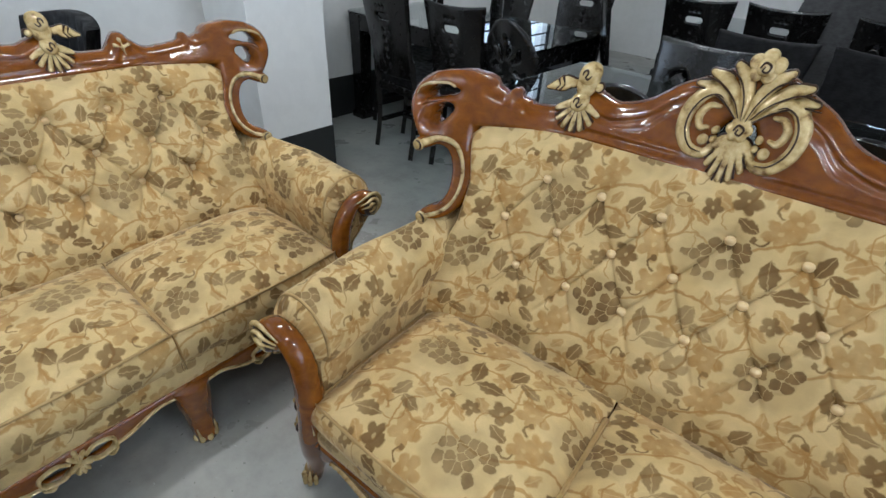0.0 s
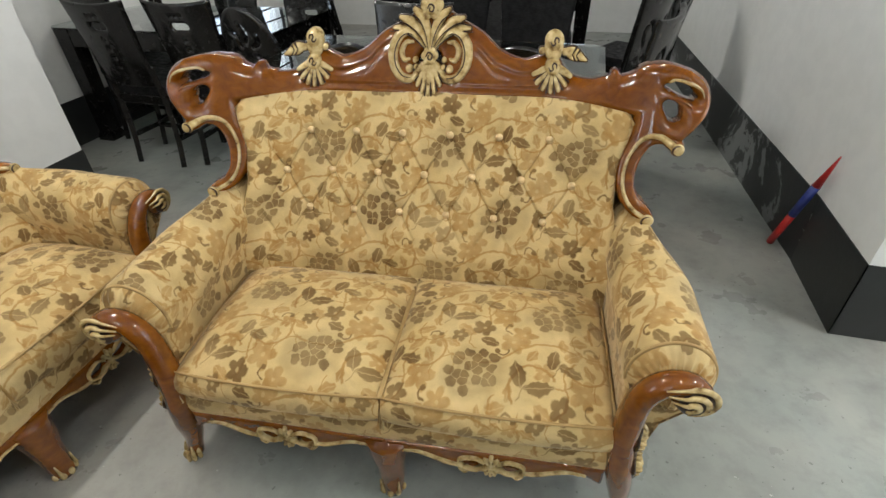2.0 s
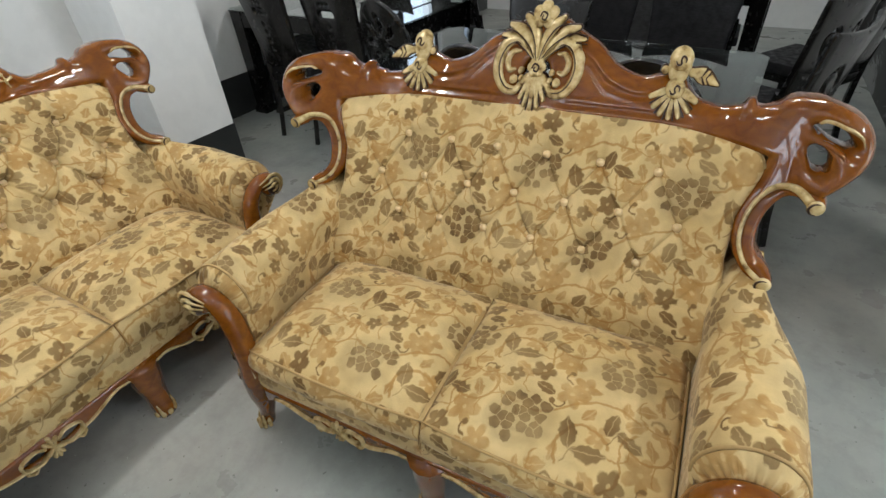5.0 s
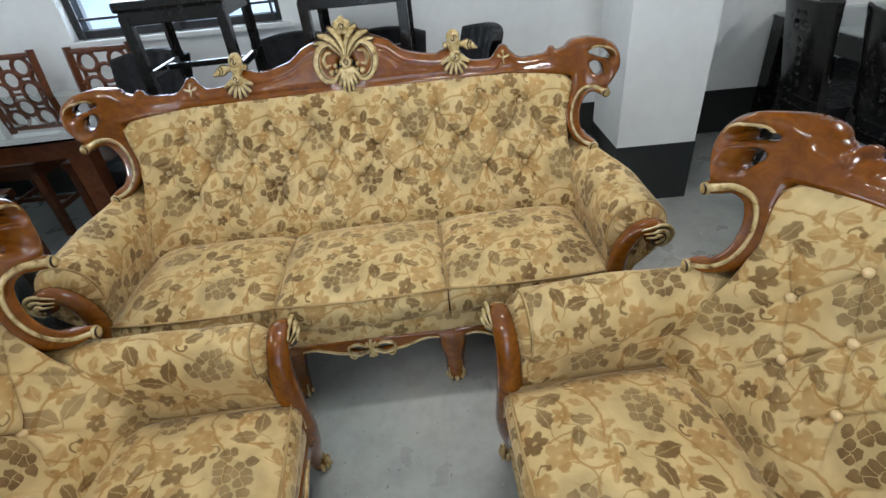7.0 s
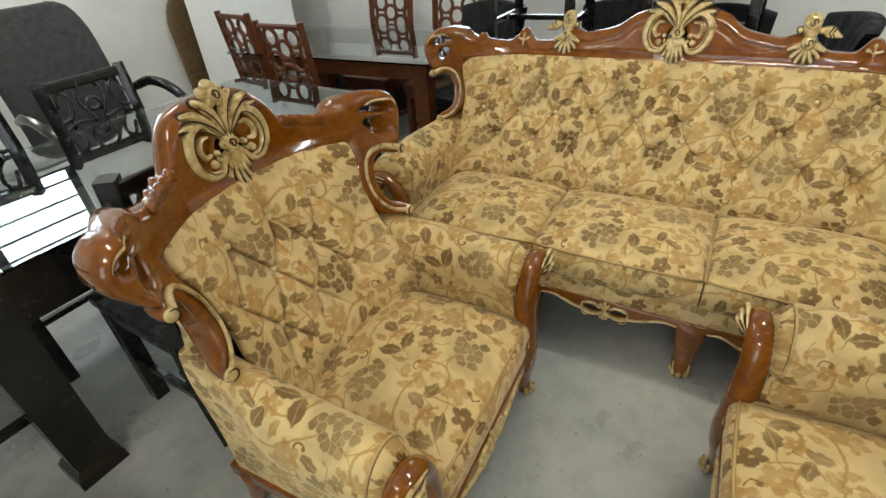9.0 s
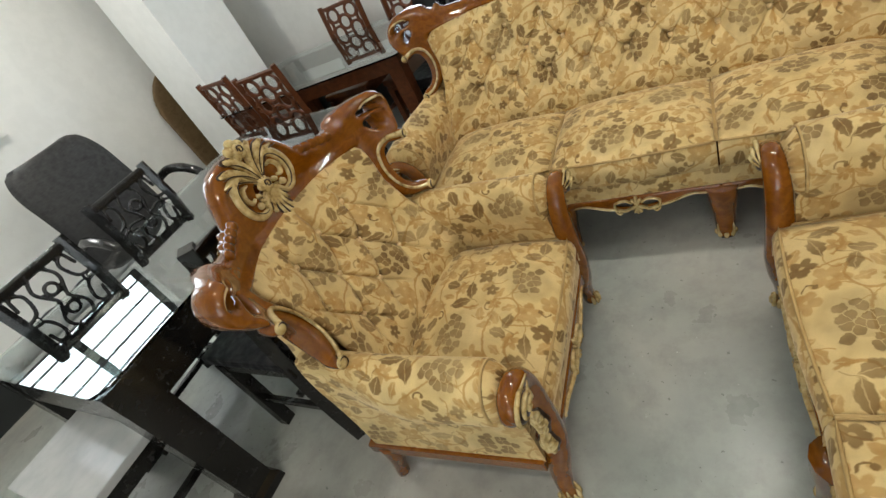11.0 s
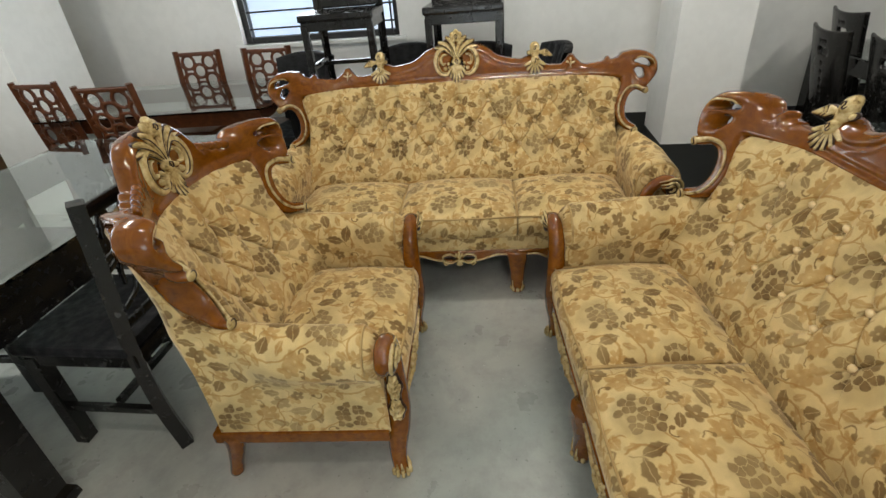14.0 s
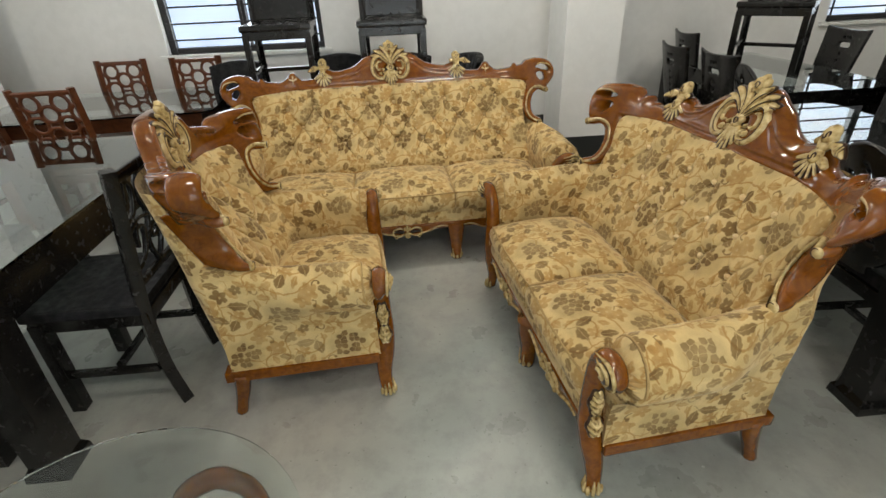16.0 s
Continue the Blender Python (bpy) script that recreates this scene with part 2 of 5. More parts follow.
def cement_floor():
    mat, tree, bsdf = shader("polished_cement", rough=0.35)
    cloud = ramp(tree, noise_tex(tree, 1.6, 6, 0.6, distort=0.6), [(0.30, (0.255, 0.262, 0.250)), (0.52, (0.330, 0.330, 0.312)), (0.75, (0.430, 0.418, 0.385))])
    cloud = mix(tree, 0.55, cloud, ramp(tree, noise_tex(tree, 0.55, 3, 0.6), [(0.38, (0.82, 0.98, 0.96)), (0.60, (1.0, 0.97, 0.90))]), "MULTIPLY")
    stain = ramp(tree, noise_tex(tree, 9, 5, 0.65), [(0.30, grey(0.62)), (0.54, grey(1.0))])
    fleck = ramp(tree, noise_tex(tree, 55, 2), [(0.26, grey(0.25)), (0.31, grey(1.0))])
    col = mix(tree, 0.5, cloud, stain, "MULTIPLY")
    col = mix(tree, 0.6, col, fleck, "MULTIPLY")
    lime = ramp(tree, noise_tex(tree, 38, 3, 0.6), [(0.70, grey(0.0)), (0.74, grey(0.7))])
    where = ramp(tree, noise_tex(tree, 1.1, 2), [(0.45, grey(0.0)), (0.60, grey(1.0))])
    col = mix(tree, Sock(tree, lime) * Sock(tree, where), col, (0.60, 0.60, 0.57))
    tree.links.new(col, bsdf.inputs["Base Color"])
    tree.links.new(ramp(tree, noise_tex(tree, 4, 5), [(0.3, grey(0.22)), (0.7, grey(0.48))]), bsdf.inputs["Roughness"])
    bump(tree, bsdf, noise_tex(tree, 18, 6), 0.08, 0.003)
    return mat


def glossy(name, a, b, rough, coat=0.0, scale=8):
    mat, tree, bsdf = shader(name, rough=rough)
    tree.links.new(ramp(tree, noise_tex(tree, scale, 4, stretch=(1, 1, 4)), [(0.3, a), (0.7, b)]), bsdf.inputs["Base Color"])
    tree.links.new(ramp(tree, noise_tex(tree, 30, 4), [(0.3, grey(rough * 0.7)), (0.7, grey(rough * 1.4))]), bsdf.inputs["Roughness"])
    bsdf.inputs["Coat Weight"].default_value, bsdf.inputs["Coat Roughness"].default_value = coat, 0.06
    return mat


def glass_mat(name, tint, rough=0.0, ior=1.45):
    mat, tree, bsdf = shader(name, tint, rough)
    bsdf.inputs["Transmission Weight"].default_value = 1.0
    bsdf.inputs["IOR"].default_value = ior
    return mat


def glow(name, colour, strength):
    mat, tree, bsdf = shader(name, colour, 0.6)
    bsdf.inputs["Emission Color"].default_value = (*colour, 1)
    bsdf.inputs["Emission Strength"].default_value = strength
    return mat


FABRIC = floral_fabric()
WOOD = varnished_wood("honey_varnished_teak", (0.095, 0.023, 0.001), (0.255, 0.082, 0.004), 0.15, 0.82)
STAIN = varnished_wood("dark_antique_stain", (0.020, 0.009, 0.004), (0.045, 0.020, 0.008), 0.3, 0.3)
WOOD_DARK = varnished_wood("brown_varnished_wood", (0.060, 0.018, 0.008), (0.17, 0.055, 0.020), 0.22, 0.4)
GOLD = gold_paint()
PIPING = glossy("tan_cord", (0.31, 0.200, 0.075), (0.48, 0.33, 0.135), 0.8)
BUTTON = glossy("tan_button_cloth", (0.62, 0.45, 0.22), (0.77, 0.59, 0.33), 0.4, scale=60)
WALL = painted_wall("white_wall_paint", (0.77, 0.78, 0.76), (0.85, 0.85, 0.83))
DADO = painted_wall("black_dado_paint", (0.012, 0.014, 0.014), (0.030, 0.032, 0.031), 0.4)
DADO_WORN = flaking_paint()
CEIL = painted_wall("ceiling_paint", (0.72, 0.72, 0.70), (0.80, 0.80, 0.78))
FLOOR = cement_floor()
BLACK = glossy("black_lacquered_wood", (0.004, 0.004, 0.004), (0.010, 0.009, 0.008), 0.22, 0.15)
# even pale grey with a light gloss, for the bench seat
PALE_SEAT = glossy("pale_grey_glossy_seat", (0.36, 0.37, 0.37), (0.46, 0.46, 0.45), 0.4, 0.3)
BLACK_SOFT = glossy("black_leather", (0.005, 0.005, 0.006), (0.012, 0.012, 0.013), 0.62, 0.0, 40)
BLACK_SOFT.node_tree.nodes["Principled BSDF"].inputs["Specular IOR Level"].default_value = 0.25
GREY_SOFT = glossy("dark_grey_leather", (0.018, 0.018, 0.019), (0.034, 0.034, 0.034), 0.6, 0.0, 30)
BROWN = varnished_wood("red_brown_wood", (0.060, 0.018, 0.007), (0.16, 0.050, 0.017), 0.3, 0.3)
TAN_BOARD = varnished_wood("raw_board", (0.12, 0.075, 0.035), (0.22, 0.15, 0.075), 0.6, 0.0)
GLASS = glass_mat("table_glass", (0.84, 0.94, 0.92), ior=1.75)
GLASS_CLEAR = glass_mat("clear_round_glass", (0.90, 0.97, 0.95))
PANE = glass_mat("window_glass", (0.97, 0.98, 0.98))
METAL = glossy("dark_window_steel", (0.012, 0.012, 0.013), (0.035, 0.033, 0.032), 0.45)
TUBE = glow("lamp_diffuser", (1.0, 0.96, 0.90), 6.0)
RED = glossy("red_plastic", (0.36, 0.012, 0.012), (0.48, 0.025, 0.02), 0.4)
BLUE = glossy("blue_plastic", (0.02, 0.03, 0.16), (0.03, 0.05, 0.24), 0.4)
OUTSIDE = glow("bright_outdoors", (0.80, 0.90, 1.0), 0.85)
tree = OUTSIDE.node_tree
tree.links.new(ramp(tree, noise_tex(tree, 0.9, 3, stretch=(1, 0.5, 1.6)), [(0.35, (0.42, 0.50, 0.62)), (0.50, (0.62, 0.76, 0.98)), (0.62, (0.90, 0.93, 0.98))]), tree.nodes["Principled BSDF"].inputs["Emission Color"])

# ---- builders ----
def part(name, bm, material, parent=None, label="", smooth=True):
    """Links a bmesh, or (verts, faces[, uvs by vertex]), as one mesh object under a thing or part."""
    me = bpy.data.meshes.new(name)
    if isinstance(bm, tuple):
        verts, faces, *uv = bm
        me.from_pydata([tuple(map(float, v)) for v in verts], [], [tuple(map(int, f)) for f in faces])
        if uv:
            lay = me.uv_layers.new(name="UVMap")
            idx = np.empty(len(me.loops), dtype=np.int32)
            me.loops.foreach_get("vertex_index", idx)
            lay.data.foreach_set("uv", np.asarray(uv[0], dtype=np.float32)[idx].ravel())
    else:
        bm.to_mesh(me)
        bm.free()
    me.polygons.foreach_set("use_smooth", [smooth] * len(me.polygons))
    me.materials.append(material)
    ob = new(name, me)
    ob.parent = parent
    return tagged(ob, label) if label else ob


def thing(name, m, label, category, group="", kind=""):
    ob = new(name)
    ob.empty_display_size = 0.1
    ob.matrix_world = m
    return tagged(ob, label, category, group, kind)


def again(name, source, parent, m=None):
    """Another object on the same mesh."""
    ob = new(name, source.data)
    ob.parent = parent
    if m is not None:
        ob.matrix_basis = m
    return ob


def box(bm, x0, y0, z0, x1, y1, z1, bevel=0.0, m=None):
    res = bmesh.ops.create_cube(bm, size=1.0)
    vs = res["verts"]
    for v in vs:
        v.co = Vector(((x0 + x1) / 2 + v.co.x * (x1 - x0), (y0 + y1) / 2 + v.co.y * (y1 - y0), (z0 + z1) / 2 + v.co.z * (z1 - z0)))
    if bevel:
        es = list({e for v in vs for e in v.link_edges})
        r = bmesh.ops.bevel(bm, geom=es, offset=bevel, segments=2, affect="EDGES", profile=0.7)
        vs = list({v for f in r["faces"] for v in f.verts} | {v for v in vs if v.is_valid})
    if m is not None:
        bmesh.ops.transform(bm, matrix=m, verts=vs)
    return bm


def boxpart(name, dims, material, parent=None, bevel=0.004, label="", m=None):
    return part(name, box(bmesh.new(), *dims, bevel, m), material, parent, label, smooth=False)


def spline(points, n):
    """Catmull-Rom through points (any dimension), n samples."""
    P = np.asarray(points, float)
    P = np.vstack([2 * P[0] - P[1], P, 2 * P[-1] - P[-2]])
    t = np.linspace(0, len(P) - 3 - 1e-9, n)
    i = t.astype(int)
    f = (t - i)[:, None]
    a, b, c, d = P[i], P[i + 1], P[i + 2], P[i + 3]
    return 0.5 * (2 * b + (c - a) * f + (2 * a - 5 * b + 4 * c - d) * f ** 2 + (3 * b - a - 3 * c + d) * f ** 3)


def sweep(points, radii, n=40, sides=12, flat=1.0, ref=(0, 1, 0), closed=False, smooth=True):
    """A tube along a curve; section radius r across, r * flat along ref. Gives (verts, faces)."""
    path = spline(points, n) if smooth else np.asarray(points, float)
    n = len(path)
    rad = np.interp(np.linspace(0, 1, n), np.linspace(0, 1, len(radii)), radii)
    tan = np.gradient(path, axis=0)
    if closed:
        tan = np.roll(path, -1, 0) - np.roll(path, 1, 0)
    tan /= np.linalg.norm(tan, axis=1)[:, None] + 1e-12
    ref = np.asarray(ref, float)
    side = np.cross(tan, ref)
    side /= np.linalg.norm(side, axis=1)[:, None] + 1e-12
    up = np.cross(side, tan)
    ang = np.linspace(0, 2 * math.pi, sides, endpoint=False)
    verts = path[:, None, :] + rad[:, None, None] * (np.cos(ang)[None, :, None] * side[:, None, :] + flat * np.sin(ang)[None, :, None] * up[:, None, :])
    verts = verts.reshape(-1, 3)
    faces = []
    for i in range(n if closed else n - 1):
        k = (i + 1) % n
        for s in range(sides):
            q = (s + 1) % sides
            faces.append((i * sides + s, k * sides + s, k * sides + q, i * sides + q))
    if not closed:
        faces.append(tuple(range(sides)))
        faces.append(tuple((n - 1) * sides + s for s in range(sides))[::-1])
    return verts, faces


def ball(centre, rx, ry=None, rz=None, n=10):
    ry, rz = ry or rx, rz or rx
    verts, faces = [], []
    for i in range(n + 1):
        a = math.pi * i / n
        for k in range(2 * n):
            b = math.pi * k / n
            verts.append((centre[0] + rx * math.sin(a) * math.cos(b), centre[1] + ry * math.sin(a) * math.sin(b), centre[2] + rz * math.cos(a)))
    for i in range(n):
        for k in range(2 * n):
            q = (k + 1) % (2 * n)
            faces.append((i * 2 * n + k, (i + 1) * 2 * n + k, (i + 1) * 2 * n + q, i * 2 * n + q))
    return np.array(verts), faces


def sheet(P, UV=None):
    """A grid of points (n, m, 3) as verts, faces and uvs."""
    n, m = P.shape[:2]
    idx = np.arange(n * m).reshape(n, m)
    f = np.stack([idx[:-1, :-1], idx[:-1, 1:], idx[1:, 1:], idx[1:, :-1]], -1).reshape(-1, 4)
    if UV is None:
        return P.reshape(-1, 3), f.tolist()
    return P.reshape(-1, 3), f.tolist(), UV.reshape(-1, 2)


def stroke(points, radii, n=28):
    """A field: distance to a curve of changing width; negative inside."""
    P = spline(points, n)
    R = np.interp(np.linspace(0, 1, n), np.linspace(0, 1, len(radii)), radii)

    def field(X, Y):
        D = np.full(X.shape, 9.0)
        for i in range(n - 1):
            a, b = P[i], P[i + 1]
            d = b - a
            t = np.clip(((X - a[0]) * d[0] + (Y - a[1]) * d[1]) / (d @ d + 1e-12), 0, 1)
            D = np.minimum(D, np.hypot(X - a[0] - t * d[0], Y - a[1] - t * d[1]) - (R[i] + t * (R[i + 1] - R[i])))
        return D
    return field


def disc(cx, cy, r):
    return lambda X, Y: np.hypot(X - cx, Y - cy) - r


def union(*fields):
    return lambda X, Y: np.minimum.reduce([f(X, Y) for f in fields])


def minus(a, *holes):
    return lambda X, Y: np.maximum(a(X, Y), -np.minimum.reduce([h(X, Y) for h in holes]))


def relief(field, bounds, res, height, depth, place, extra=None, flip=False):
    """A carved board: the region where field is negative, domed by height(d) in front and depth(d) behind, d being the way in from
    the edge; place(u, v, h) puts it into space."""
    x0, y0, x1, y1 = bounds
    X, Y = np.meshgrid(np.arange(x0, x1 + res, res), np.arange(y0, y1 + res, res))
    D = field(X, Y)
    cell = (D[:-1, :-1] < 0) | (D[1:, :-1] < 0) | (D[:-1, 1:] < 0) | (D[1:, 1:] < 0)
    used = np.zeros(D.shape, bool)
    used[:-1, :-1] |= cell
    used[1:, :-1] |= cell
    used[:-1, 1:] |= cell
    used[1:, 1:] |= cell
    gy, gx = np.gradient(D, res)
    g2 = np.maximum(gx * gx + gy * gy, 0.25)
    out = D >= 0
    X = np.where(out, X - np.clip(D, 0, 1.5 * res) * gx / g2, X)
    Y = np.where(out, Y - np.clip(D, 0, 1.5 * res) * gy / g2, Y)
    d = np.maximum(-D, 0)
    hf, hb = height(d), depth(d)
    if extra is not None:
        hf = hf + extra(X, Y, d)
    front = np.full(D.shape, -1)
    front[used] = np.arange(used.sum())
    k = int(used.sum())
    back = front.copy()
    inner = used & ~out
    back[inner] = k + np.arange(inner.sum())
    fv = np.stack(place(X[used], Y[used], np.where(out, 0, hf)[used]), -1)
    bv = np.stack(place(X[inner], Y[inner], -hb[inner]), -1)
    ci, cj = np.nonzero(cell)
    F = np.stack([front[ci, cj], front[ci, cj + 1], front[ci + 1, cj + 1], front[ci + 1, cj]], -1)
    B = np.stack([back[ci, cj], back[ci + 1, cj], back[ci + 1, cj + 1], back[ci, cj + 1]], -1)
    faces = F.tolist() + B.tolist()
    return np.vstack([fv, bv]), [q[::-1] for q in faces] if flip else faces


def dome(h, r):
    return lambda d: h * np.sqrt(np.clip(1 - (1 - np.clip(d / r, 0, 1)) ** 2, 0, 1))


# ---- sofa set ----
def sofa(name, m, seats, H, fin, label):
    """A carved sofa that faces -y, front edge at y = 0. H: half the span of the side scrolls; fin: where the finials sit (0: none)."""
    top = thing(name, m, label, "sofa" if seats > 1 else "armchair", "carved sofa set")
    Hin = H - 0.126
    mid = 0.285
    set_back = {1: 0.650, 2: 0.700, 3: 0.682}[seats]
    upright = 0.38 if seats == 1 else 0.0
    y_plane = lambda z: set_back + 0.515 * (z - 0.797) - upright * np.maximum(z - 0.93, 0)
    edges = {1: [-Hin, Hin], 2: [-Hin, 0, Hin], 3: [-Hin, -mid, mid, Hin]}[seats]

    def wing(u):
        w = np.clip(np.abs(u) - (H - 0.06), 0, 0.06)
        return 0.135 * np.clip((np.abs(u) - (H - 0.36)) / 0.35, 0, 1.03) ** 2 + 0.6 * w * w / (w + 0.02)

    def back_y(u, z):
        return y_plane(z) - wing(u) * np.clip(1 + 0.6 * (z - 0.665), 0.9, 1.3)

    # seat cushions
    for n, (a, b) in enumerate(zip(edges[:-1], edges[1:])):
        a, b = a + 0.0025, b - 0.0025
        nx, ny = 26, 30
        s, t = np.meshgrid(np.linspace(-1, 1, nx), np.linspace(0, 1, ny))
        rx = np.sign(s) * (1 - (1 - np.abs(s)) ** 1.0)
        X = (a + b) / 2 + rx * (b - a) / 2
        yb = 0.47
        bow = -0.012 * (1 - s ** 2)
        Y = 0.010 + bow * (1 - t) + t * (yb - 0.010)
        crown = (0.045 * (1 - np.abs(s) ** 3) - 0.012 * np.abs(s) ** 14) * (1 - np.abs(2 * t - 1) ** 4) + 0.018 * np.sin(np.clip(t, 0, 1) * math.pi)
        rise = 0.016 if seats == 3 else 0.0
        Z = 0.405 + rise + crown
        P = np.stack([X, Y, Z], -1)
        UV = np.stack([X + 0.37 * n + H, Y], -1)
        # boxing in front, turned under, in rows from the top down
        rows, uvs = [], []
        for q in np.linspace(1, 0, 7):
            zz = 0.315 + (0.09 + rise) * q
            yy = P[0, :, 1] - 0.014 * math.sin(q * math.pi) - (0.004 if 0 < q < 1 else 0)
            xx = (a + b) / 2 + (X[0] - (a + b) / 2) * (1 - 0.012 * (1 - q))
            rows.append(np.stack([xx, yy, np.full(nx, zz)], -1))
            uvs.append(np.stack([UV[0, :, 0], UV[0, :, 1] - (1 - q) * 0.09], -1))
        P = np.concatenate([np.stack(rows[::-1], 0)[:-1], P], 0)
        UV = np.concatenate([np.stack(uvs[::-1], 0)[:-1], UV], 0)
        # sides, rolled down
        for edge, sgn in ((0, -1), (-1, 1)):
            col = P[:, edge].copy()
            low = col.copy()
            low[:, 2] = 0.30
            uvl = UV[:, edge].copy()
            uvl[:, 0] += sgn * 0.1
            if edge == 0:
                P = np.concatenate([low[:, None], P], 1)
                UV = np.concatenate([uvl[:, None], UV], 1)
            else:
                P = np.concatenate([P, low[:, None]], 1)
                UV = np.concatenate([UV, uvl[:, None]], 1)
        cushion = part("seat_cushion", sheet(P, UV), FABRIC, top)
        xs = np.linspace(a, b, 16)
        cord = [(a, 0.40, 0.412 + rise)] + [(x, 0.008 - 0.012 * (1 - (2 * (x - a) / (b - a) - 1) ** 2), 0.407 + rise) for x in xs] + [(b, 0.40, 0.412 + rise)]
        part("piping", sweep(cord, [0.0042], len(cord), 6, smooth=False, ref=(0, 0, 1)), PIPING, cushion)
        cord = [(x, 0.011 - 0.012 * (1 - (2 * (x - a) / (b - a) - 1) ** 2), 0.318) for x in xs]
        part("piping", sweep(cord, [0.004], len(cord), 6, smooth=False, ref=(0, 0, 1)), PIPING, cushion)
    # band of cloth under the cushions
    xs = np.linspace(-Hin - 0.01, Hin + 0.01, 40)
    zs = np.array([0.325, 0.298, 0.270, 0.244])
    P = np.stack([np.stack([xs, np.full(40, 0.008) - 0.008 * math.sin(k), np.full(40, z)], -1) for k, z in zip((0, 1.2, 2.2, 3.1), zs)], 0)
    part("seat_band", sheet(P, np.stack([P[..., 0], P[..., 2] - 0.05], -1)), FABRIC, top)

    # tufted back
    pitch = {1: 0.150, 2: 0.145, 3: 0.165}[seats]
    rows = [(0.797, pitch / 2 if seats == 2 else 0.0), (0.690, 0.0 if seats == 2 else pitch / 2), (0.585, pitch / 2 if seats == 2 else 0.0)]
    buttons = []
    for z, off in rows:
        k = -12
        while k < 13:
            u = off + k * pitch
            if abs(u) < H - 0.17 - (0.03 if seats == 1 else 0.0):
                buttons.append((u, z))
            k += 1
    nu, nv = int(2 * H / 0.0042), 140
    s, t = np.meshgrid(np.linspace(-1, 1, nu), np.linspace(0, 1, nv))
    ztop = 0.922 - 0.030 * np.abs(s) ** 4 - 0.030 * np.clip((np.abs(s) - 0.93) / 0.07, 0, 1) ** 2
    Z = 0.40 + t * (ztop - 0.40)
    half = H - 0.088 - 0.034 * np.clip((0.88 - Z) / 0.12, 0, 1) + 0.02 * np.clip((0.66 - Z) / 0.1, 0, 1)
    U = s * half
    edge = np.clip((1 - np.abs(s)) / (0.030 / H), 0, 1)
    puff = 0.03 * np.sqrt(1 - (1 - edge) ** 2) * np.sqrt(1 - (1 - np.clip((1 - t) / 0.10, 0, 1)) ** 2)
    tuft = np.zeros_like(U)
    fade = np.clip((H - 0.12 - np.abs(U)) / 0.10, 0, 1)
    zmid, dz = 0.690, 0.106
    A = U / pitch + (Z - zmid) / (2 * dz) + (0.0 if seats == 2 else 0.5)
    B = U / pitch - (Z - zmid) / (2 * dz) + (0.0 if seats == 2 else 0.5)
    fa, fb = np.abs(A - np.round(A)), np.abs(B - np.round(B))
    fold = np.maximum(0.3 * np.exp(-(fa * 7) ** 2) + 0.7 * np.exp(-(fa * 34) ** 2), 0.3 * np.exp(-(fb * 7) ** 2) + 0.7 * np.exp(-(fb * 34) ** 2))
    inside = np.clip((0.815 - Z) / 0.02, 0, 1) * np.clip((Z - 0.50) / 0.04, 0, 1)
    deep = {1: 0.024, 2: 0.012, 3: 0.022}[seats]
    tuft += deep * fold * inside * fade * (0.7 if seats == 3 else 1.0)
    pu = (U - rows[0][1]) / pitch
    tuft += deep * 0.6 * np.exp(-((pu - np.round(pu)) * 16) ** 2) * np.clip((Z - 0.80) / 0.02, 0, 1) * np.clip((0.91 - Z) / 0.05, 0, 1) * fade
    for bu, bz in buttons:
        d2 = ((U - bu) ** 2 + (Z - bz) ** 2)
        tuft += (deep * 0.5 + 0.006) * np.exp(-d2 / 0.024 ** 2) + (0.018 * np.exp(-d2 / 0.032 ** 2) if seats == 3 else 0.0)
    face = lambda u, z: back_y(u, z) - 0.035
    Y = face(U, Z) + 0.02 - puff + tuft + np.clip((0.47 - Z) / 0.1, 0, 1) * 0.03
    P = np.stack([U, Y, Z], -1)
    arc = U * 1.03
    back = part("back_cushion", sheet(P, np.stack([arc + 0.21 * seats, Z * 1.13], -1)), FABRIC, top)
    stud = None
    for bu, bz in buttons:
        yb = float(Y.flat[np.argmin((U - bu) ** 2 + (Z - bz) ** 2)]) - 0.007
        place = Matrix.Translation((bu, yb, bz)) @ pose(0, 0, 0, 26)
        if stud is None:
            stud = part("button", ball((0, 0, 0), 0.0122, 0.011, 0.0122, 6), BUTTON, back)
            stud.matrix_basis = place
        else:
            again("button", stud, back, place)
    # welt along the top of the back
    us = np.linspace(-(H - 0.096), H - 0.096, 60)
    zt = 0.920 - 0.030 * np.abs(us / (H - 0.092)) ** 4 - 0.030 * np.clip((np.abs(us / (H - 0.092)) - 0.93) / 0.07, 0, 1) ** 2
    cord = np.stack([us, back_y(us, zt) - 0.024, zt], -1)
    part("piping", sweep(cord, [0.0045], 60, 6, smooth=False, ref=(0, 0, 1)), PIPING, back)

    # outer back and its sides
    nv = 18
    zz = np.linspace(0.205, 0.93, nv)
    step_in = np.clip((zz - 0.58) / 0.09, 0, 1)
    step_in = step_in ** 2 * (3 - 2 * step_in)
    sidex = H - 0.056 - 0.036 * step_in + 0.012 * np.clip((zz - 0.75) / 0.15, 0, 1)
    nr = 24
    loops = []
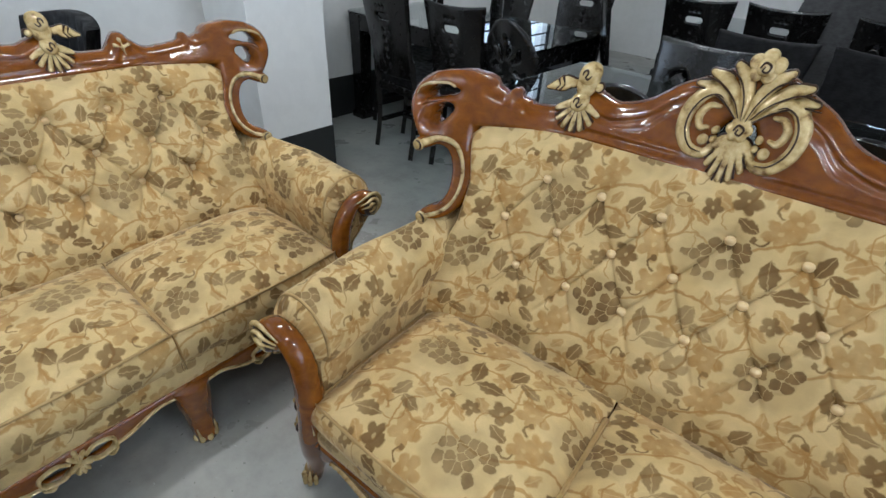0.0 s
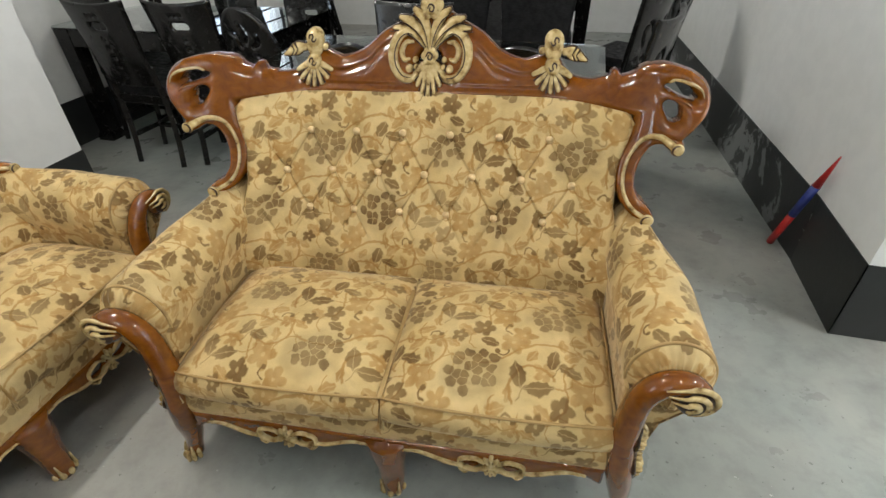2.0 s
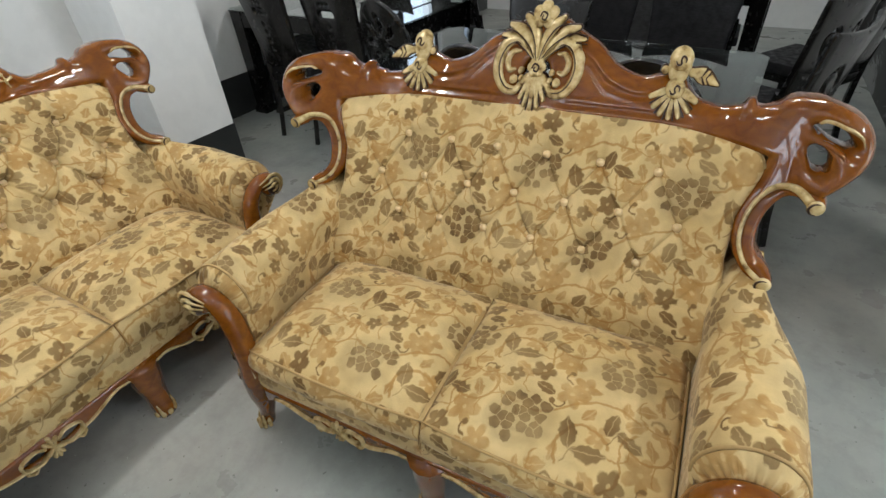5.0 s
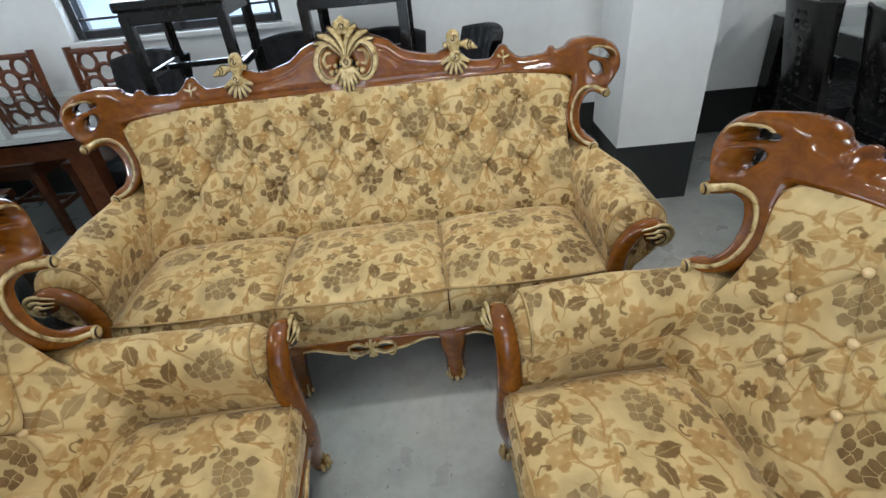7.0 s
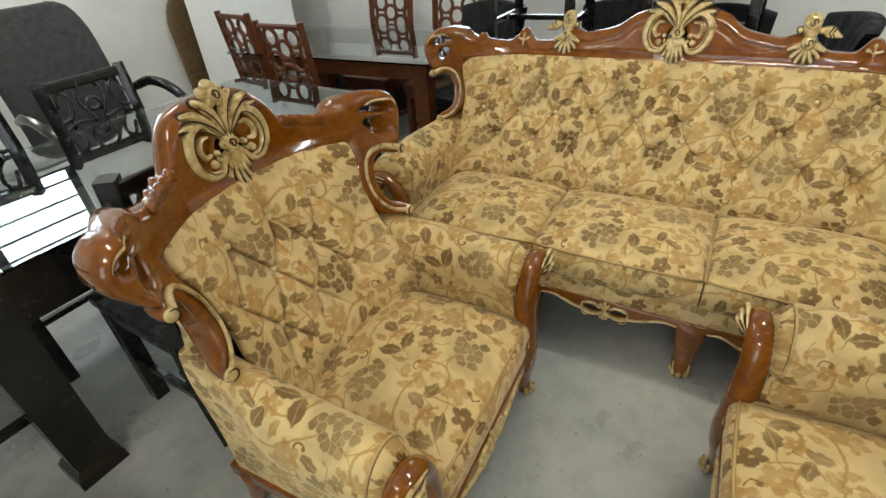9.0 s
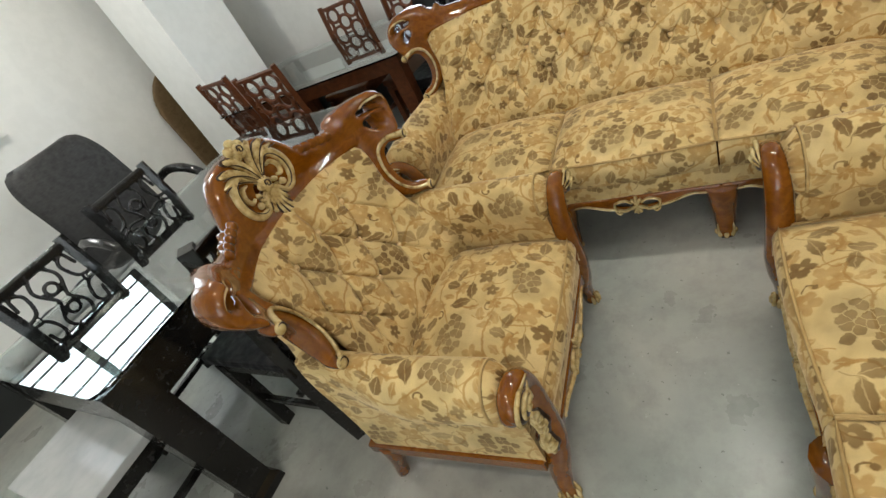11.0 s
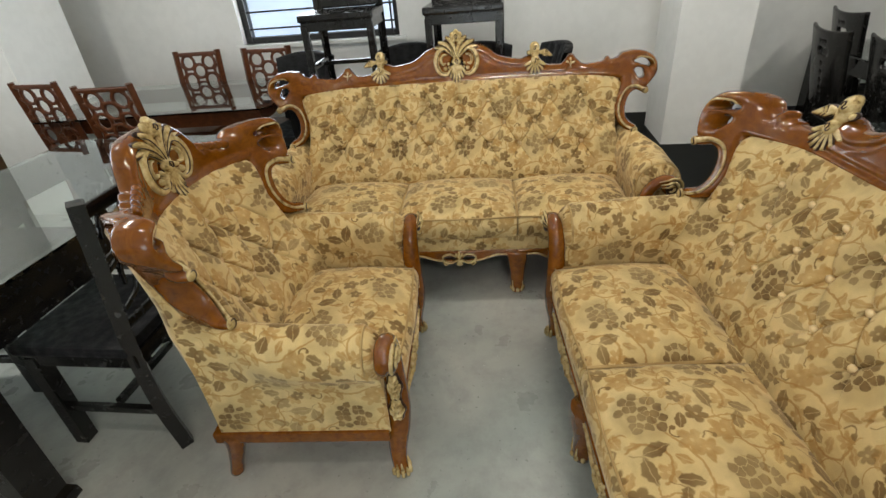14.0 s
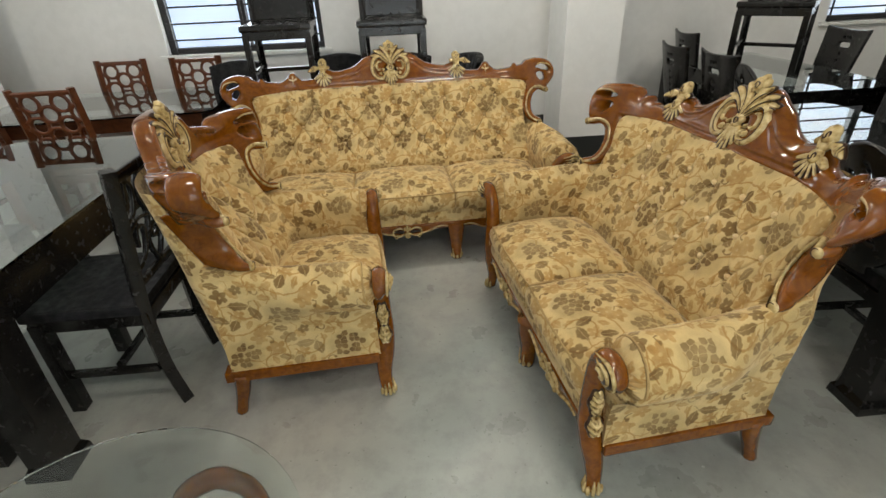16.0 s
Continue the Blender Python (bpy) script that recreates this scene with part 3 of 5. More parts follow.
    for k in range(nv):
        front = 0.46 if zz[k] < 0.60 else float(back_y(np.array(sidex[k]), zz[k])) + 0.012
        rise = (zz[k] - 0.205) / 0.725
        rear = lambda u: 0.605 + rise * (float(back_y(np.array(u), 0.93)) + 0.085 - 0.605)
        behind = rear(sidex[k]) - 0.03
        ring = [(-sidex[k], front, zz[k]), (-sidex[k], (front + behind) / 2, zz[k])]
        for u in np.linspace(-1, 1, nr):
            corner = 0.03 * max(0, (abs(u) - 0.9) / 0.1) ** 2
            ring.append((u * sidex[k], rear(u * sidex[k]) - corner, zz[k]))
        ring += [(sidex[k], (front + behind) / 2, zz[k]), (sidex[k], front, zz[k])]
        loops.append(ring)
    P = np.array(loops)
    run = np.concatenate([[0], np.cumsum(np.linalg.norm(np.diff(P[5], axis=0), axis=1))])
    UV = np.stack([np.broadcast_to(run[None], P.shape[:2]) + 0.1, P[..., 2]], -1)
    part("outer_back", sheet(P, UV), FABRIC, top)

    # arms
    for sgn in (-1, 1):
        flare = {1: -0.008, 2: 0.022, 3: 0.034}[seats]
        cx, cz, r = Hin + 0.068 + flare, 0.546, {1: 0.079, 2: 0.092, 3: 0.098}[seats]
        rz = 1.16 * r
        cz = 0.546 + 0.94 * r - rz
        rin = cx - Hin + 0.004
        sec = [(Hin + 0.006, 0.33), (Hin + 0.004, 0.39)]
        for a in np.linspace(208, -28, 30):
            sec.append((cx + (r if math.cos(radians(a)) > 0 else rin) * math.cos(radians(a)), cz + rz * math.sin(radians(a))))
        sec += [(cx + r * 0.55, 0.452), (Hin + 0.084 + flare * 0.4, 0.40), (Hin + 0.078, 0.32), (Hin + 0.078, 0.205)]
        sec = np.array(sec)
        ys = np.concatenate([[0.040, 0.044, 0.052], np.linspace(0.068, 0.60, 18)])
        grow = np.concatenate([[0.90, 0.97, 1.0], np.ones(18)])
        P = np.empty((len(ys), len(sec), 3))
        for i, (yy, g) in enumerate(zip(ys, grow)):
            swell = 1 + 0.03 * math.sin(math.pi * min(1, yy / 0.55))
            roll = np.clip((sec[:, 1] - 0.43) / 0.06, 0, 1)
            gx = (sec[:, 0] - cx) * (1 + (g * swell - 1) * roll) + cx
            gz = (sec[:, 1] - cz) * (1 + (g * swell - 1) * roll) + cz + 0.040 * roll * max(0, (yy - 0.15) / 0.45) ** 1.6
            tuck = min(1.0, max(0.0, (yy - 0.28) / 0.26))
            tuck = tuck * tuck * (3 - 2 * tuck)
            lim = Hin + 0.080
            gx = np.where(gx > lim, lim + (gx - lim) * (1 - 0.85 * tuck), gx)
            P[i, :, 0], P[i, :, 1], P[i, :, 2] = sgn * (gx + 0.004 * roll * (1 - tuck)), yy + 0.034 * np.clip((sec[:, 1] - 0.455) / 0.06, 0, 1) * max(0.0, 1 - yy / 0.25), gz
        run = np.concatenate([[0], np.cumsum(np.linalg.norm(np.diff(sec, axis=0), axis=1))])
        UV = np.stack([np.broadcast_to(ys[:, None], P.shape[:2]) + 0.13 * seats, np.broadcast_to(run[None], P.shape[:2]) + 0.05 * sgn], -1)
        arm = part("arm", sheet(P, UV), FABRIC, top)
        # closed front under the roll
        gx, gz = np.meshgrid(np.linspace(0, 1, 8), np.linspace(0.205, 0.50, 14))
        gx = Hin + 0.006 + gx * (np.interp(gz, [0.205, 0.32, 0.40, 0.452, 0.50], [0.078, 0.078, 0.084 + flare * 0.4, cx + r * 0.55 - Hin, cx + r * 0.72 - Hin]) - 0.008)
        P = np.stack([sgn * gx, np.full(gx.shape, 0.045), gz], -1)
        part("arm_panel", sheet(P, np.stack([gx, gz], -1)), FABRIC, arm)
        # gathered end of the roll
        rr, aa = np.meshgrid(np.linspace(0.0, 1, 13), np.linspace(0, 2 * math.pi, 169))
        ruff = 0.0075 * (np.abs(np.sin(aa * 13 + 1.2 * np.sin(aa * 3))) - 0.6) * np.clip(rr / 0.4, 0, 1) * np.clip((1.03 - rr) / 0.3, 0, 1)
        wide = np.where(np.cos(aa) > 0, r, rin) - 0.005
        P = np.stack([sgn * (cx + 0.004 + rr * wide * np.cos(aa)), 0.072 - 0.044 * np.sqrt(1 - rr ** 2 * 0.98) + ruff, cz + rr * (rz - 0.008) * np.sin(aa)], -1)
        part("arm_front", sheet(P, np.stack([P[..., 0] + 0.4, P[..., 2]], -1)), FABRIC, arm)
        ring = [(sgn * (cx + 0.004 + ((r if math.cos(a) > 0 else rin) - 0.004) * math.cos(a)), 0.071, cz + (rz - 0.007) * math.sin(a)) for a in np.linspace(radians(215), radians(-50), 40)]
        part("piping", sweep(ring, [0.0045], 40, 6, smooth=False), PIPING, arm)

        # carved post that curls over the arm front and runs down into the leg
        X = lambda v: sgn * (Hin - 0.022 + v)
        g = flare - {1: 0.0, 2: 0.024, 3: 0.018}[seats]
        pts = [(X(0.158 + g), 0.026, 0.505), (X(0.166 + g), 0.022, 0.540), (X(0.140 + g), 0.018, 0.572), (X(0.092 + g), 0.018, 0.568), (X(0.056 + g * 0.6), 0.020, 0.522), (X(0.044 + g * 0.2), 0.022, 0.450),
               (X(0.041), 0.022, 0.360), (X(0.049), 0.022, 0.270), (X(0.063), 0.028, 0.190), (X(0.078), 0.038, 0.110), (X(0.094), 0.038, 0.045), (X(0.100), 0.032, 0.010)]
        pts = [(x, y - 0.006, z) for x, y, z in pts]
        post = part("carved_post", sweep(pts, [0.013, 0.019, 0.023, 0.024, 0.026, 0.029, 0.031, 0.034, 0.032, 0.026, 0.021, 0.022], 60, 16, 1.2), WOOD, top)
        vx, vz = 0.142 + g, 0.548
        part("volute", ball((X(vx), 0.006, vz), 0.041, 0.030, 0.043, 12), WOOD, post)
        part("stained_ground", ball((X(vx + 0.004), -0.012, vz - 0.002), 0.034, 0.014, 0.036, 12), STAIN, post, "dark antique stain and groove shade round the gold")
        for q, (rad, y0, a0, a1) in enumerate(((0.043, -0.014, 120, -75), (0.029, -0.023, 128, -95), (0.015, -0.029, 140, -110))):
            line = [(X(vx - 0.012 * q * 0.4 + rad * math.cos(radians(a))), y0 - 0.004 * math.sin(radians(a - 20)), vz + rad * math.sin(radians(a))) for a in np.linspace(a0, a1, 9)]
            line.insert(0, (X(vx - 0.060 + 0.008 * q), -0.018, vz + 0.030 - 0.014 * q))
            part("gold_scroll", sweep(line, [0.002, 0.0058, 0.0066, 0.0066, 0.005, 0.003], 30, 8), GOLD, post, "gold-painted scroll leaf")

        # leaf plates on the outer face of the knee, feathered with dark cuts
        face_x = lambda z: np.interp(z, [0.0, 0.045, 0.11, 0.19, 0.27, 0.36, 0.45], [0.120, 0.114, 0.105, 0.100, 0.090, 0.079, 0.080])

        def plate(nm, yc, zc, hw, hh, cuts, nlab):
            oval = lambda Y, Z: (np.hypot((Y - yc) / hw, (Z - zc) / hh) - 1 - 0.10 * np.cos(6 * np.arctan2((Z - zc) / hh, (Y - yc) / hw))) * hw * 0.8
            lines = []
            for k in range(cuts):
                zk = zc - hh * 0.62 + hh * 1.24 * k / (cuts - 1)
                for w in (-1, 1):
                    lines.append(stroke([(yc + w * hw * 0.28, zk - 0.004), (yc + w * hw * 1.1, zk + 0.010)], [0.0010, 0.0024], 6))
            put = lambda u, v, h: (sgn * (Hin - 0.030 + face_x(v) + h), u, v)
            back = lambda u, v, h: (sgn * (Hin - 0.035 + face_x(v) + h), u, v)
            b = (yc - hw * 1.3, zc - hh * 1.3, yc + hw * 1.3, zc + hh * 1.3)
            ob = part(nm, relief(minus(oval, *lines), b, 0.0022, dome(0.021, 0.012), dome(0.010, 0.004), put, flip=sgn < 0), GOLD, post, nlab)
            part("stained_ground", relief(lambda Y, Z: oval(Y, Z) - 0.004, b, 0.004, dome(0.006, 0.004), dome(0.008, 0.004), back), STAIN, ob, "dark antique stain and groove shade round the gold")

        plate("gold_leaf", 0.014, 0.372, 0.021, 0.048, 4, "gold-painted carved leaf")
        plate("gold_leaf", 0.014, 0.283, 0.023, 0.038, 3, "gold-painted carved leaf")
        toes = []
        for a in np.linspace(-2.7, 1.0, 7):
            c, d = math.cos(a), math.sin(a)
            toes.append(sweep([(X(0.100 + 0.024 * c), 0.027 + 0.029 * d, 0.006), (X(0.099 + 0.024 * c), 0.027 + 0.029 * d, 0.030), (X(0.096 + 0.021 * c), 0.029 + 0.026 * d, 0.050 + 0.016 * math.cos(3 * a))], [0.007, 0.0075, 0.002], 10, 6, ref=(d + 0.01, c, 0)))
        for toe in toes:
            part("gold_toe", toe, GOLD, post, "gold-painted carved toe")
        # side rail and back leg
        bm = box(bmesh.new(), min(X(0.050), X(0.110)), 0.045, 0.168, max(X(0.050), X(0.110)), 0.628, 0.212, 0.006)
        part("side_rail", bm, WOOD, top, smooth=False)
        part("back_leg", sweep([(X(0.085), 0.575, 0.19), (X(0.085), 0.583, 0.12), (X(0.088), 0.600, 0.05), (X(0.090), 0.612, 0.0)], [0.034, 0.030, 0.024, 0.024], 16, 10), WOOD, top)
        # side scroll between ear and arm: a thick slab cut to a C, gold along its front edge
        way = [(H - 0.006, 0.853), (H - 0.034, 0.862), (H - 0.066, 0.846), (H - 0.092, 0.806), (H - 0.104, 0.758), (H - 0.100, 0.712), (H - 0.078, 0.678), (H - 0.046, 0.664)]
        wide = [0.020, 0.021, 0.024, 0.027, 0.028, 0.026, 0.024, 0.019]
        slab = stroke(way, wide, 30)
        fl = lambda X, Y, s=sgn, f=slab: f(s * X, Y)
        x0, x1 = sorted((sgn * (H - 0.15), sgn * (H + 0.03)))
        put = lambda u, v, h: (u, back_y(u, v) - np.where(h < 0, h * (0.7 + 1.7 * np.clip((H - 0.040 - np.abs(u)) / 0.045, 0, 1)), h), v)
        scroll = part("side_scroll", relief(fl, (x0, 0.62, x1, 0.90), 0.0035, dome(0.034, 0.012), dome(0.040, 0.008), put), WOOD, top)
        edge = [(sgn * (x - 0.006), float(back_y(np.array(x), z)) - 0.036, z + 0.002) for x, z in way]
        part("gold_rim", sweep(edge, [0.010, 0.0085, 0.0065, 0.0055, 0.005, 0.005, 0.0055, 0.007], 44, 8), GOLD, scroll, "gold-painted rim")
        for x, z, rk in ((H - 0.006, 0.851, 0.0160), (H - 0.045, 0.662, 0.0180)):
            yk = float(back_y(np.array(x), z)) - 0.038
            knob = part("gold_knob", ball((sgn * x, yk, z), rk, 0.010, rk), GOLD, scroll, "gold-painted knob")
            arc = [(sgn * (x + rk * 0.78 * math.cos(a)), yk - 0.0062, z + rk * 0.78 * math.sin(a)) for a in np.linspace(1.2, 4.9, 14)]
            part("groove", sweep(arc, [0.001, 0.0028, 0.0028, 0.001], 14, 6), STAIN, knob, "dark carved groove")

    # crest rail
    f = fin
    if fin:
        w = fin / 0.335
        shape = [(0, 1.112), (0.05, 1.104), (0.10, 1.078), (0.148 * (1 + w) / 2, 1.052), (0.200 * (1 + 2 * w) / 3, 1.010), (fin - 0.085, 0.990), (fin - 0.045, 0.998),
                 (fin - 0.022, 1.006), (fin + 0.012, 1.006), (fin + 0.035, 0.978), (fin + 0.065, 0.956), (fin + 0.12, 0.951)]
        if seats == 3:
            shape += [(0.563, 0.953), (0.586, 0.975), (0.606, 0.994), (0.628, 0.992), (0.644, 0.972), (0.678, 0.950)]
    else:
        shape = [(0, 1.115), (0.06, 1.112), (0.11, 1.098), (0.150, 1.060), (0.175, 1.015), (0.190, 0.992), (0.205, 0.998), (0.222, 0.982), (0.236, 0.984), (0.255, 0.972)]
    shape += [(H - 0.205, 0.955), (H - 0.172, 0.963), (H - 0.162, 0.978), (H - 0.148, 0.984), (H - 0.132, 0.972), (H - 0.09, 0.990), (H - 0.045, 1.016), (H - 0.005, 1.022)]
    if not fin:
        shape = shape[:10] + [(H - 0.10, 0.985), (H - 0.06, 1.010), (H - 0.005, 1.022)]
    dense = spline(shape, 400)
    order = np.argsort(dense[:, 0])
    du, dv = dense[order, 0], dense[order, 1]

    def rail(X, Y):
        a = np.abs(X)
        zt = np.interp(a, du, dv)
        slope = np.interp(a + 0.004, du, dv) - np.interp(a - 0.004, du, dv)
        upper = (Y - zt) / np.sqrt(1 + (slope / 0.008) ** 2)
        return np.maximum(np.maximum(upper, 0.885 - Y), a - (H - 0.02))

    def ear(X, Y):
        a = np.abs(X)
        body = stroke([(H - 0.055, 0.952), (H - 0.008, 0.962), (H + 0.004, 0.945), (H - 0.012, 0.905), (H - 0.030, 0.878)], [0.058, 0.058, 0.054, 0.040, 0.030], 24)(a, Y)
        return np.minimum(body, stroke([(H - 0.05, 0.93), (H - 0.066, 0.87), (H - 0.088, 0.82)], [0.05, 0.036, 0.024], 10)(a, Y))

    holes = union(stroke([(H - 0.034, 0.970), (H - 0.008, 0.973), (H + 0.018, 0.960)], [0.005, 0.0155, 0.007], 14), stroke([(H - 0.022, 0.928), (H - 0.016, 0.910)], [0.0155, 0.013], 6))
    eye = lambda X, Y: holes(np.abs(X), Y)
    pierced = union(*[stroke([(sx * 0.020, 1.000), (sx * 0.028, 0.972), (sx * 0.020, 0.950)], [0.005, 0.009, 0.004], 8) for sx in (-1, 1)])
    body = minus(union(rail, ear), eye, pierced)

    def on_back(u, v, h):
        thick = 1 + 0.95 * np.clip((np.abs(u) - (H - 0.15)) / 0.09, 0, 1)
        return u, back_y(u, v) - 0.002 - np.where(h < 0, h * thick, h), v

    def mould(X, Y, d):
        a = np.abs(X)
        nearmid = np.clip((H - 0.26 - a) / 0.08, 0, 1) * np.clip((a - 0.06) / 0.05, 0, 1)
        return 0.0035 * np.cos(d * 2 * math.pi / 0.024) * np.clip((0.060 - d) / 0.02, 0, 1) * np.clip(d / 0.006, 0, 1) * nearmid

    top_rail = part("crest_rail", relief(body, (-H - 0.09, 0.82, H + 0.09, 1.13), 0.0052 if seats == 3 else 0.0045, dome(0.034, 0.022), dome(0.034, 0.012), on_back, mould), WOOD, top,
                    "glossy carved wooden crest rail")

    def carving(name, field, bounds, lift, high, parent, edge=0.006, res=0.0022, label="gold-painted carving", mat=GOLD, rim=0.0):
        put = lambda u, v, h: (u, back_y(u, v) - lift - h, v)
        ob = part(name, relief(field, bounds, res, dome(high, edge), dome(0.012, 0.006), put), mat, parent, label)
        # dark rim behind the gold: antique wash, with the groove's shade painted in
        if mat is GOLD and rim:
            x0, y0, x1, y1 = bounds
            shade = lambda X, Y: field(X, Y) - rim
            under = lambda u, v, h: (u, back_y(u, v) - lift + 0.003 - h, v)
            part("stained_ground", relief(shade, (x0 - 0.01, y0 - 0.01, x1 + 0.01, y1 + 0.01), 0.004, dome(0.006, 0.004), dome(0.014, 0.006), under), STAIN, ob, "dark antique stain and groove shade round the gold")
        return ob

    # gold on the ears
    crescent = stroke([(H - 0.034, 0.984), (H - 0.024, 0.994), (H + 0.004, 0.996), (H + 0.028, 0.984), (H + 0.038, 0.964)], [0.003, 0.005, 0.0060, 0.0055, 0.0025])
    low = stroke([(H - 0.036, 0.950), (H - 0.012, 0.955), (H + 0.010, 0.946), (H + 0.012, 0.922)], [0.003, 0.005, 0.005, 0.003])
    for sgn in (-1, 1):
        fl = lambda X, Y, s=sgn: crescent(s * X, Y)
        x0, x1 = sorted((sgn * (H - 0.07), sgn * (H + 0.05)))
        carving("gold_crescent", fl, (x0, 0.94, x1, 1.02), 0.024, 0.012, top_rail)
        fl = lambda X, Y, s=sgn: low(s * X, Y)
        carving("ear_curl", fl, (x0, 0.90, x1, 0.975), 0.022, 0.012, top_rail, mat=WOOD, label="")

    # crown in the middle: volutes, fan, palmette, rosettes, each cut with dark grooves
    def groove(name, lines, bounds, lift, parent):
        return carving(name, union(*lines), bounds, lift, 0.0022, parent, 0.002, 0.0016, "dark carved grooves", STAIN)

    c = 1.000
    vol = stroke([(0.040, c + 0.044), (0.062, c + 0.060), (0.092, c + 0.050), (0.110, c + 0.014), (0.106, c - 0.026), (0.082, c - 0.056), (0.052, c - 0.060), (0.038, c - 0.046)], [0.007, 0.012, 0.0155, 0.016, 0.015, 0.013, 0.011, 0.008])
    hook = stroke([(0.052, c + 0.032), (0.072, c + 0.030), (0.084, c + 0.010), (0.076, c - 0.012), (0.060, c - 0.010)], [0.005, 0.008, 0.0095, 0.008, 0.005])
    berries = [disc(0.060, c - 0.034, 0.0115), disc(0.043, c - 0.012, 0.0085), disc(0.040, c - 0.030, 0.0075)]
    hollow = stroke([(0.052, c + 0.036), (0.078, c + 0.016), (0.076, c - 0.026), (0.054, c - 0.040)], [0.016, 0.026, 0.026, 0.016])
    for sgn in (-1, 1):
        x0, x1 = sorted((sgn * 0.010, sgn * 0.132))
        g = lambda X, Y, s=sgn: hollow(s * X, Y)
        carving("stained_ground", g, (x0, c - 0.085, x1, c + 0.085), 0.031, 0.003, top_rail, 0.004, 0.004, "dark antique stain inside the volute", STAIN)
        for nm, fld, lift in (("gold_volute", vol, 0.030), ("gold_hook", hook, 0.030), *[("gold_berry", one, 0.032) for one in berries]):
            g = lambda X, Y, s=sgn, f=fld: f(s * X, Y)
            gold = carving(nm, g, (x0, c - 0.085, x1, c + 0.085), lift, 0.018, top_rail, 0.011)
            if fld is vol:
                line = stroke([(sgn * 0.052, c + 0.050), (sgn * 0.066, c + 0.055), (sgn * 0.088, c + 0.044), (sgn * 0.103, c + 0.012), (sgn * 0.099, c - 0.024), (sgn * 0.078, c - 0.050), (sgn * 0.054, c - 0.055)], [0.0008, 0.0016, 0.0020, 0.0020, 0.0018, 0.0014, 0.0008])
                groove("groove", [line], (x0, c - 0.085, x1, c + 0.085), 0.0475, gold)
    fan, cuts = [], []
    for sx in (-1, 1):
        for spine, w in (([(0.004, 0.016), (0.010, 0.056), (0.026, 0.092), (0.050, 0.112)], [0.005, 0.012, 0.0150, 0.007]),
                         ([(0.008, 0.016), (0.028, 0.052), (0.060, 0.080), (0.092, 0.092)], [0.005, 0.011, 0.0145, 0.006]),
                         ([(0.012, 0.014), (0.044, 0.044), (0.080, 0.064), (0.112, 0.066)], [0.004, 0.008, 0.0115, 0.005])):
            pts = [(sx * x, c + z) for x, z in spine]
            fan.append(stroke(pts, w))
            cuts.append(stroke([(x + sx * 0.0035 * k, z - 0.0025 * k) for k, (x, z) in enumerate(pts)], [0.0008, 0.0018, 0.0022, 0.0008]))
    for k, leaf_field in enumerate(fan):
        gold = carving("gold_leaf", leaf_field, (-0.130, c + 0.0, 0.130, c + 0.135), 0.029 + 0.003 * (2 - k % 3), 0.016, top_rail, 0.011, rim=0.0030)
        groove("groove", [cuts[k]], (-0.130, c + 0.0, 0.130, c + 0.135), 0.0440 + 0.003 * (2 - k % 3), gold)
    palm = [stroke([(0, c - 0.014), (0.5 * math.sin(a) * 0.05, c - 0.016 - 0.5 * 0.068 * math.cos(a)), (math.sin(a) * 0.046, c - 0.020 - 0.078 * math.cos(a))], [0.005, 0.010, 0.0070]) for a in np.linspace(-1.2, 1.2, 7)]
    cuts = [stroke([(math.sin(a) * 0.014, c - 0.018 - 0.018 * math.cos(a)), (math.sin(a) * 0.048, c - 0.020 - 0.082 * math.cos(a))], [0.0010, 0.0020], 8) for a in np.linspace(-1.0, 1.0, 6)]
    gold = carving("gold_palmette", union(*palm), (-0.065, c - 0.118, 0.065, c - 0.002), 0.030, 0.015, top_rail, rim=0.0030)
    groove("groove", cuts, (-0.07, c - 0.118, 0.07, c - 0.005), 0.042, gold)
    carving("gold_rosette", union(disc(0, c, 0.021), *[disc(0.015 * math.cos(a), c + 0.015 * math.sin(a), 0.011) for a in np.linspace(0, 5.3, 6)]), (-0.035, c - 0.035, 0.035, c + 0.035), 0.040, 0.013, top_rail, 0.012)
    petals = [disc(0.020 * math.cos(a), c + 0.118 + 0.018 * math.sin(a), 0.0155) for a in np.linspace(0.3, 5.3, 5)]
    carving("gold_flower", union(*petals), (-0.045, c + 0.08, 0.045, c + 0.158), 0.042, 0.012, top_rail, 0.010)
    carving("flower_heart", disc(0, c + 0.118, 0.017), (-0.025, c + 0.093, 0.025, c + 0.143), 0.051, 0.012, top_rail, 0.012)
    for zc, lift in ((c + 0.118, 0.0635), (c, 0.054)):
        swirl = stroke([(-0.009, zc), (-0.003, zc + 0.010), (0.009, zc + 0.005), (0.006, zc - 0.007), (-0.003, zc - 0.005), (-0.001, zc + 0.002)], [0.0016, 0.0022, 0.0022, 0.002, 0.0018, 0.0014])
        carving("curl_groove", swirl, (-0.02, zc - 0.02, 0.02, zc + 0.02), lift, 0.002, top_rail, 0.002, 0.0015, "dark carved groove", STAIN)

